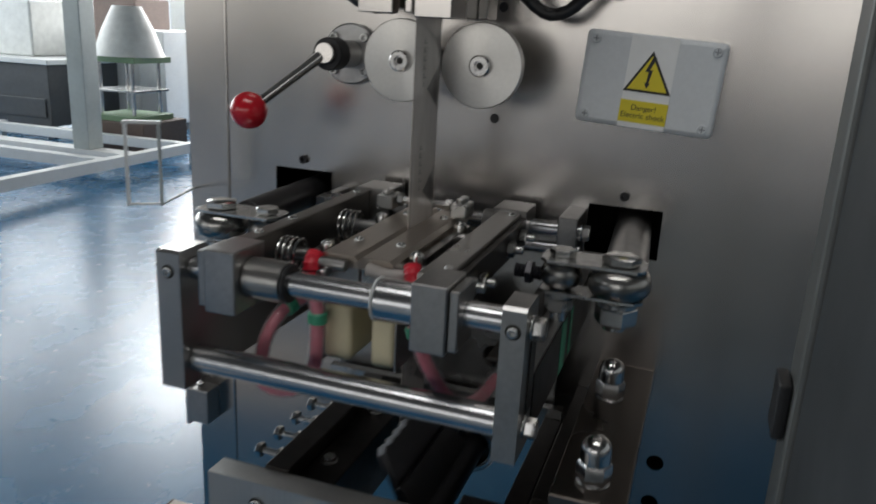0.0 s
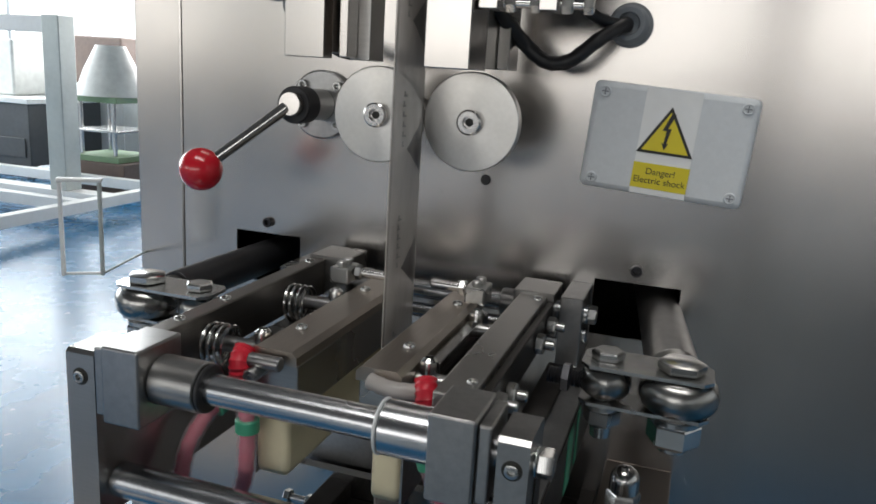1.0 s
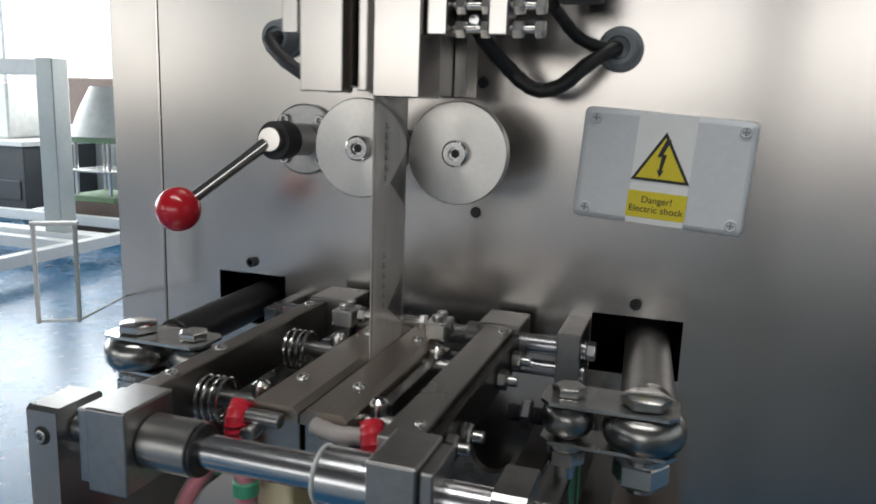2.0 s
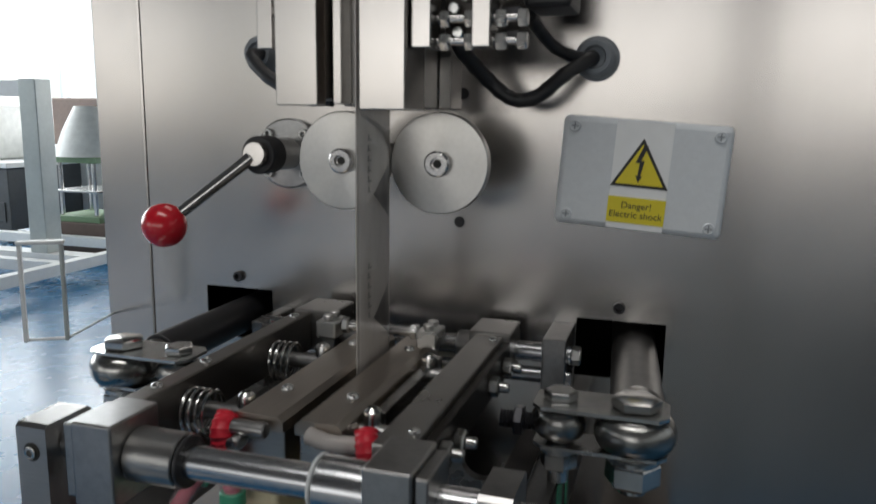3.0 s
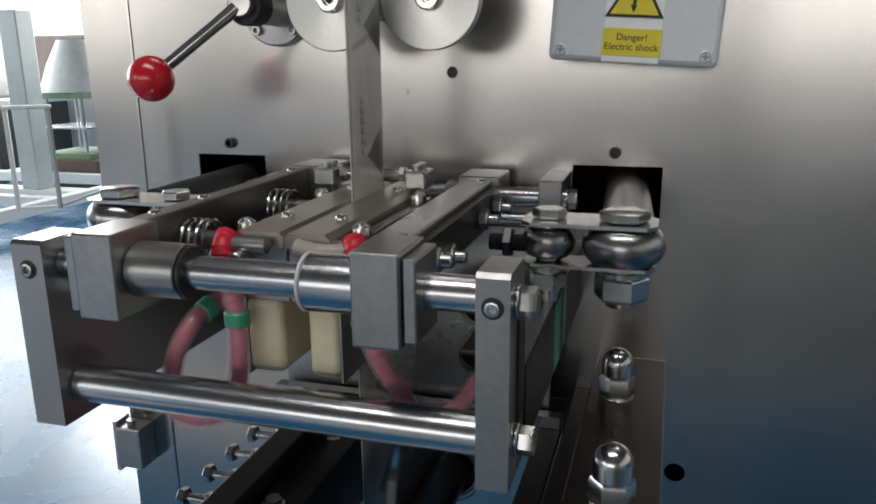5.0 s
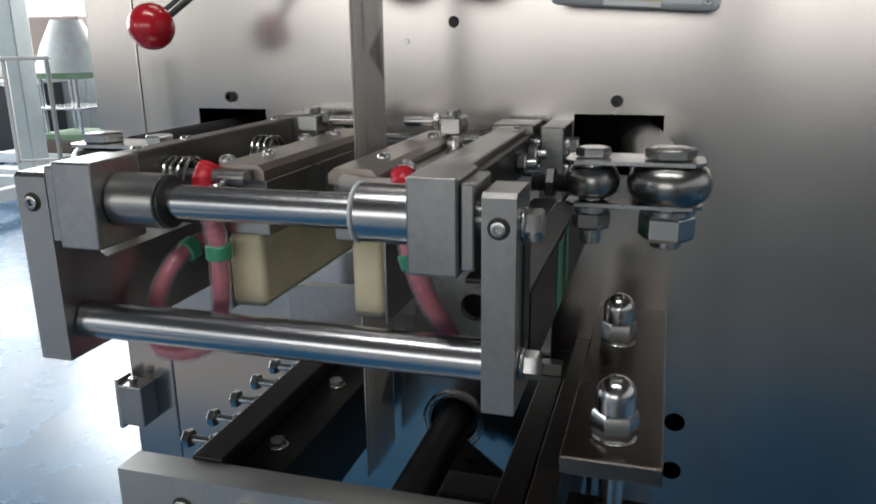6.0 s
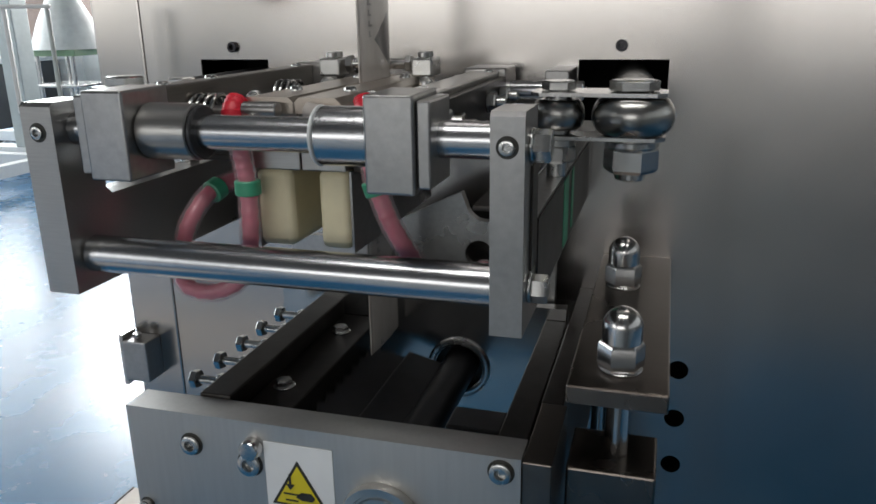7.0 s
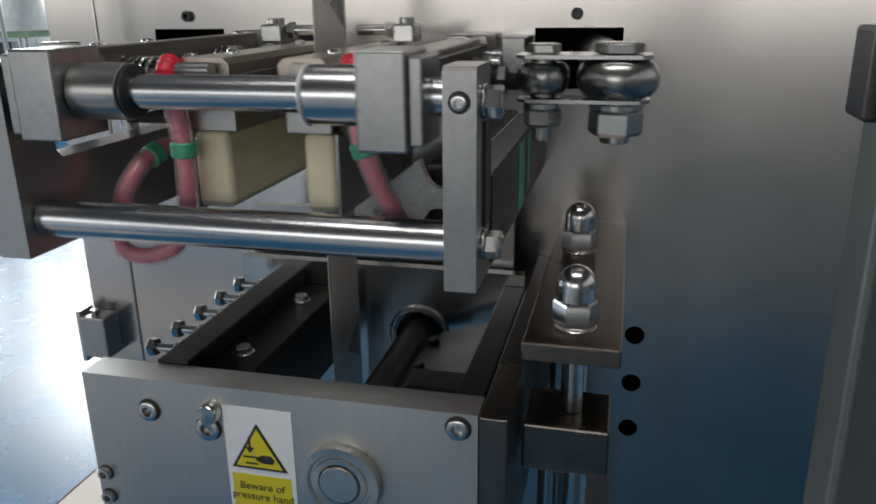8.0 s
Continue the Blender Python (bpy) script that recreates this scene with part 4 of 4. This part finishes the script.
gp = thing("green_tape_wrap", "green adhesive tape on the frame side plate", "tape", (0.45, -0.2, 0.87))
part("strip", box(0.4483, 0.4489, -0.235, -0.205, 0.836, 0.896, 0), "green", gp)
part("strip", box(0.4483, 0.4490, -0.18, -0.165, 0.84, 0.896, 0), "green", gp)

# ---- film: a row of stick bags that come down through the jaws ----
PITCH, CUT = 0.12, 0.70
Y0, Y1 = -0.206, -0.126
bags = []


def film_x(y, z):
    """The film tube's bulged right-hand face."""
    u = (y - (Y0 + Y1) / 2) / ((Y1 - Y0) / 2)
    w = 0.5 + 0.5 * math.cos(2 * math.pi * (z - CUT) / PITCH)
    return FILM_X + (0.0036 - 0.0010 * w) * math.sqrt(max(0.0, 1 - u * u)) * (1 + 0.12 * math.sin(9 * u + 40 * (z - CUT)))


def film_sheet(outline, lift, steps=6):
    """A thin printed patch that follows the film; the outline gives (y0, y1) at each height."""
    bm = bmesh.new()
    rows = [[bm.verts.new((film_x(a + (b - a) * k / steps, z) + lift, a + (b - a) * k / steps, z)) for k in range(steps + 1)] for z, a, b in outline]
    for p, q in zip(rows, rows[1:]):
        for k in range(steps):
            bm.faces.new((p[k], p[k + 1], q[k + 1], q[k]))
    return bm


def stick_bag():
    """A flat film tube section with a side seam and its print."""
    b = thing("stick_bag", "clear printed stick bag of the hanging film tube", "bag", (FILM_X, (Y0 + Y1) / 2, CUT), "film bags")
    bm = bmesh.new()
    rings = []
    for k in range(13):
        z = CUT + PITCH * k / 12
        ring = []
        for j in range(28):
            a = 2 * math.pi * j / 28
            y = (Y0 + Y1) / 2 + (Y1 - Y0) / 2 * math.cos(a)
            x = film_x(y, z)
            ring.append(bm.verts.new((x if math.sin(a) >= 0 else 2 * FILM_X - x, y, z)))
        rings.append(ring)
    for p, q in zip(rings, rings[1:]):
        for j in range(28):
            bm.faces.new((p[j], p[(j + 1) % 28], q[(j + 1) % 28], q[j]))
    bmesh.ops.recalc_face_normals(bm, faces=bm.faces[:])
    part("tube", bm, "film", b)
    mark = [(CUT + 0.047 + 0.0065 * k, -0.136 - 0.042 * (1 - abs(k - 4) / 4) - 0.0005, -0.135) for k in range(9)]
    part("printed_mark", film_sheet(mark, 0.0004), "mark", b, "dark printed registration mark")
    for k, w in enumerate((0.010, 0.007, 0.009, 0.008, 0.009, 0.006)):
        z = CUT + 0.088 - 0.0095 * k - 0.085
        z = z if z > CUT else z + PITCH
        part("printed_bar", film_sheet([(z, -0.190, -0.190 + w), (z + 0.0018, -0.190, -0.190 + w * 0.9)], 0.0004, 2), "greyink", b)
        part("printed_bar", film_sheet([(z + 0.0019, -0.189, -0.186), (z + 0.0054, -0.189, -0.186)], 0.0004, 2), "greyink", b)
    part("side_seam", box(FILM_X - 0.0006, FILM_X + 0.0006, Y0 - 0.005, Y0 + 0.0005, CUT, CUT + PITCH, 0), "film", b)
    return b


first_bag = stick_bag()
bags.append((first_bag, -1))
for n in range(0, 11):
    bags.append((copy_thing(first_bag, Matrix.Translation((FILM_X, (Y0 + Y1) / 2, CUT + PITCH * n))), n))

# ---- background workshop ----
board = thing("floor_board", "pale beige board lying on the floor beside the machine", "board", (-0.4, 0.1, 0))
part("sheet", box(-0.585, -0.235, -0.25, 0.382, 0.0, 0.010, 0.001), "pale", board)
part("edge_strip", box(-0.590, -0.5855, -0.25, 0.382, 0.0, 0.011, 0.001), "blackrod", board, "dark edge strip")

# out of view; added so that the lower left panel mirrors something pale
reflector_board = thing("floor_board", "unseen pale beige board added to lighten the panel's reflection", "board", (-0.95, -1.2, 0))
part("sheet", box(-1.45, -0.50, -1.50, -0.95, 0.0, 0.010, 0.001), "pale", reflector_board)


def frame_table(x0, x1, y0, y1, h, s=0.08):
    t = thing("machine_base_frame", "white painted steel base frame of another machine", "frame", (x0, y0, 0))
    for x in (x0, x1 - s):
        part("long_beam", box(x, x + s, y0, y1, 0.10, 0.10 + s, 0.004), "frame", t)
    for y in (y0 + s, (y0 + y1) / 2, y1 - 2 * s):
        part("cross_beam", box(x0 + s, x1 - s, y, y + s, 0.10, 0.10 + s, 0.004), "frame", t)
    for x in (x0, x1 - s):
        for y in (y0, y1 - s):
            part("foot", box(x + 0.01, x + s - 0.01, y + 0.01, y + s - 0.01, 0.0, 0.0995, 0.003), "frame", t)
    for x in (x1 - 0.52, x1 - 1.7):
        part("post", box(x, x + 0.15, y1 - 0.85, y1 - 0.70, 0.181, h, 0.006), "greypost", t)
    part("post_beam", box(x1 - 1.7, x1 - s - 0.001, y1 - 0.85, y1 - 0.70, 0.10, 0.1805, 0.004), "frame", t)
    part("top_beam", box(x1 - 1.549, x1 - 0.521, y1 - 0.83, y1 - 0.72, h - 0.12, h - 0.01, 0.004), "frame", t)
    return t


frame_table(-5.6, -3.42, 2.2, 4.4, 1.42)
def cupboard(name, label, x, y, w, d, h, mat, upper="greywhite", top="frame"):
    c = thing(name, label, "machine", (x, y, 0))
    part("body", box(x, x + w, y, y + d, 0.12, h * 0.55, 0.01), mat, c)
    part("worktop", box(x - 0.05, x + w + 0.05, y - 0.05, y + d + 0.05, h * 0.55 + 0.001, h * 0.55 + 0.05, 0.008), top, c)
    part("upper_housing", box(x + 0.1 * w, x + 0.8 * w, y + 0.2 * d, y + 0.9 * d, h * 0.55 + 0.051, h, 0.02), upper, c)
    part("drawer_front", box(x + 0.05, x + w - 0.05, y - 0.012, y - 0.001, 0.2, h * 0.3, 0.004), "darkm", c)
    for a in (x + 0.03, x + w - 0.09):
        for b in (y + 0.03, y + d - 0.09):
            part("leg", box(a, a + 0.06, b, b + 0.06, 0, 0.1195, 0.002), "darkm", c)
    return c


cupboard("workbench_machine", "white bench top machine on a dark base", -6.9, 4.6, 1.7, 0.9, 1.25, "darkm")
cupboard("workbench_machine", "brown bench top machine on a dark base", -6.9, 6.6, 1.1, 0.9, 1.35, "darkm", "brown")
cupboard("control_cabinet", "white machine cabinet with a dark base", -3.6, 6.4, 1.2, 0.8, 1.7, "brown")
hopper = thing("hopper_stand", "white hopper above a clear cylinder on a green base", "hopper", (-4.30, 4.60, 0))
part("base", box(-4.65, -4.00, 4.40, 5.00, 0.0, 0.27, 0.01), "brown", hopper)
part("green_plate", box(-4.57, -4.07, 4.42, 4.90, 0.271, 0.32, 0.004), "greenp", hopper)
for x, y in ((-4.50, 4.48), (-4.15, 4.48), (-4.50, 4.82), (-4.15, 4.82)):
    part("pillar", rod((x, y, 0.3205), (x, y, 0.77), 0.018, 16), "chrome", hopper)
part("ring", box(-4.55, -4.09, 4.44, 4.88, 0.52, 0.54, 0.003), "chrome", hopper)
part("green_plate", box(-4.57, -4.07, 4.42, 4.90, 0.7705, 0.82, 0.004), "greenp", hopper)
part("cone", lathe([(0, 0), (0.30, 0), (0.22, 0.22), (0.12, 0.42), (0, 0.42)], (-4.32, 4.66, 0.8205), (0, 0, 1), 32), "greywhite", hopper)
cupboard_white = thing("white_cabinet", "plain white machine cabinet with a door", "cabinet", (-5.0, 5.6, 0))
part("body", box(-5.45, -4.7, 5.6, 6.1, 0.08, 1.02, 0.01), "frame", cupboard_white)
part("door", box(-5.42, -5.0, 5.585, 5.599, 0.12, 0.98, 0.004), "frame", cupboard_white)
part("plinth", box(-5.4, -4.75, 5.65, 6.05, 0.0, 0.0795, 0.002), "darkm", cupboard_white)
cart = thing("carton", "brown cardboard carton on the workshop floor", "carton", (-2.2, 6.0, 0))
part("body", box(-2.5, -1.9, 5.8, 6.3, 0.0, 0.5, 0.01), "brown", cart)
part("tape", box(-2.24, -2.16, 5.798, 6.302, 0.4, 0.502, 0.001), "cream", cart)

# ---- movement ----
T, OPENS, END = 1.715, (-1.315, 0.40, 2.12, 3.85, 5.57, 7.28), 8.0
RAMP = [(-0.15, 0.0), (-0.05, 0.33), (0.05, 0.68), (0.15, 0.93), (0.28, 1.0), (0.56, 1.0), (0.65, 0.93), (0.73, 0.74), (0.83, 0.40), (0.93, 0.10), (1.03, 0.0)]


def opening():
    """Rows of (seconds, how far the jaws stand open)."""
    rows = sorted((round(o + dt, 3), q) for o in OPENS for dt, q in RAMP)
    ts, qs = [r[0] for r in rows], [r[1] for r in rows]
    keep = [(t, q) for t, q in rows if 0 < t < END]
    return [(0.0, float(np.interp(0.0, ts, qs)))] + keep + [(END, float(np.interp(END, ts, qs)))]


def fed(t):
    """Metres of film that have come down by t."""
    total = 0.0
    for o in OPENS[1:]:
        u = min(1.0, max(0.0, (t - o - 0.25) / 0.30))
        total += PITCH * (3 * u * u - 2 * u ** 3)
    return total


def motions():
    rows = opening()

    def slide(ob, dx):
        x, y, z = ob["base"]
        walk(ob, [(t, pose(x + dx * (1 - q), y, z)) for t, q in rows])

    slide(left, LX), slide(link_left, LX)
    slide(right, RX), slide(link_right, RX)
    slide(seal_left, 0.044), slide(seal_right, -0.031)
    for ob, turn in ((drive_right, -swing_r), (drive_left, swing_l)):
        x, y, z = ob["base"]
        walk(ob, [(t, pose(x, y, z, 0, 0, turn * (1 - q))) for t, q in rows])
    # the blade makes one turn in each cycle
    turn_rows = [(0.0, 5), (0.2, 40), (0.4, 77), (0.6, 110), (0.8, 165), (1.0, 222), (1.2, 269), (1.4, 310), (1.6, 344)]
    keys = []
    for c in range(-4, 2):
        keys += [(6.2 + c * T + dt, a + 360 * (c + 4)) for dt, a in turn_rows]
    ts, angles = [k[0] for k in keys], [k[1] for k in keys]
    x, y, z = blade["base"]
    times = [0.0] + [round(t, 3) for t in ts if 0.02 < t < END - 0.02] + [END]
    walk(blade, [(t, pose(x, y, z, 0, -float(np.interp(t, ts, angles)), 0)) for t in times])
    # film, rollers and cut bags
    steps = sorted({0.0, END} | {round(o + d, 3) for o in OPENS[1:] for d in (0.25, 0.31, 0.4, 0.49, 0.55) if o + d < END})
    for ob, d in ((roller_left, 1), (roller_right, -1)):
        x, y, z = ob["base"]
        walk(ob, [(t, pose(x, y, z, 0, d * math.degrees(fed(t) / 0.049), 0)) for t in steps])
    cuts = [6.86 + c * T for c in range(-3, 1)]
    bx, by = FILM_X, (Y0 + Y1) / 2
    for b, n in bags:
        top = lambda t: CUT + PITCH * n - fed(t)
        gone = [t for t in cuts if top(t) < CUT - 0.02]
        if not gone:
            walk(b, [(t, pose(bx, by, top(t))) for t in steps])
            continue
        c = gone[0]
        r = [(t, pose(bx, by, top(t))) for t in steps if t < c] + [(c, pose(bx, by, top(c)))]
        z0 = top(c)
        for dt, f in ((0.1, 0.10), (0.2, 0.40), (0.3, 0.90)):
            r.append((c + dt, pose(bx, by, z0 + (0.03 - z0) * f, 0, 10 * f, 0)))
        r.append((c + 0.42, pose(bx, by, 0.006 + 0.010 * (n + 1), 0, 85, 0)))
        r.append((END, pose(bx, by, 0.006 + 0.010 * (n + 1), 0, 85, 0)))
        walk(b, r)


motions()
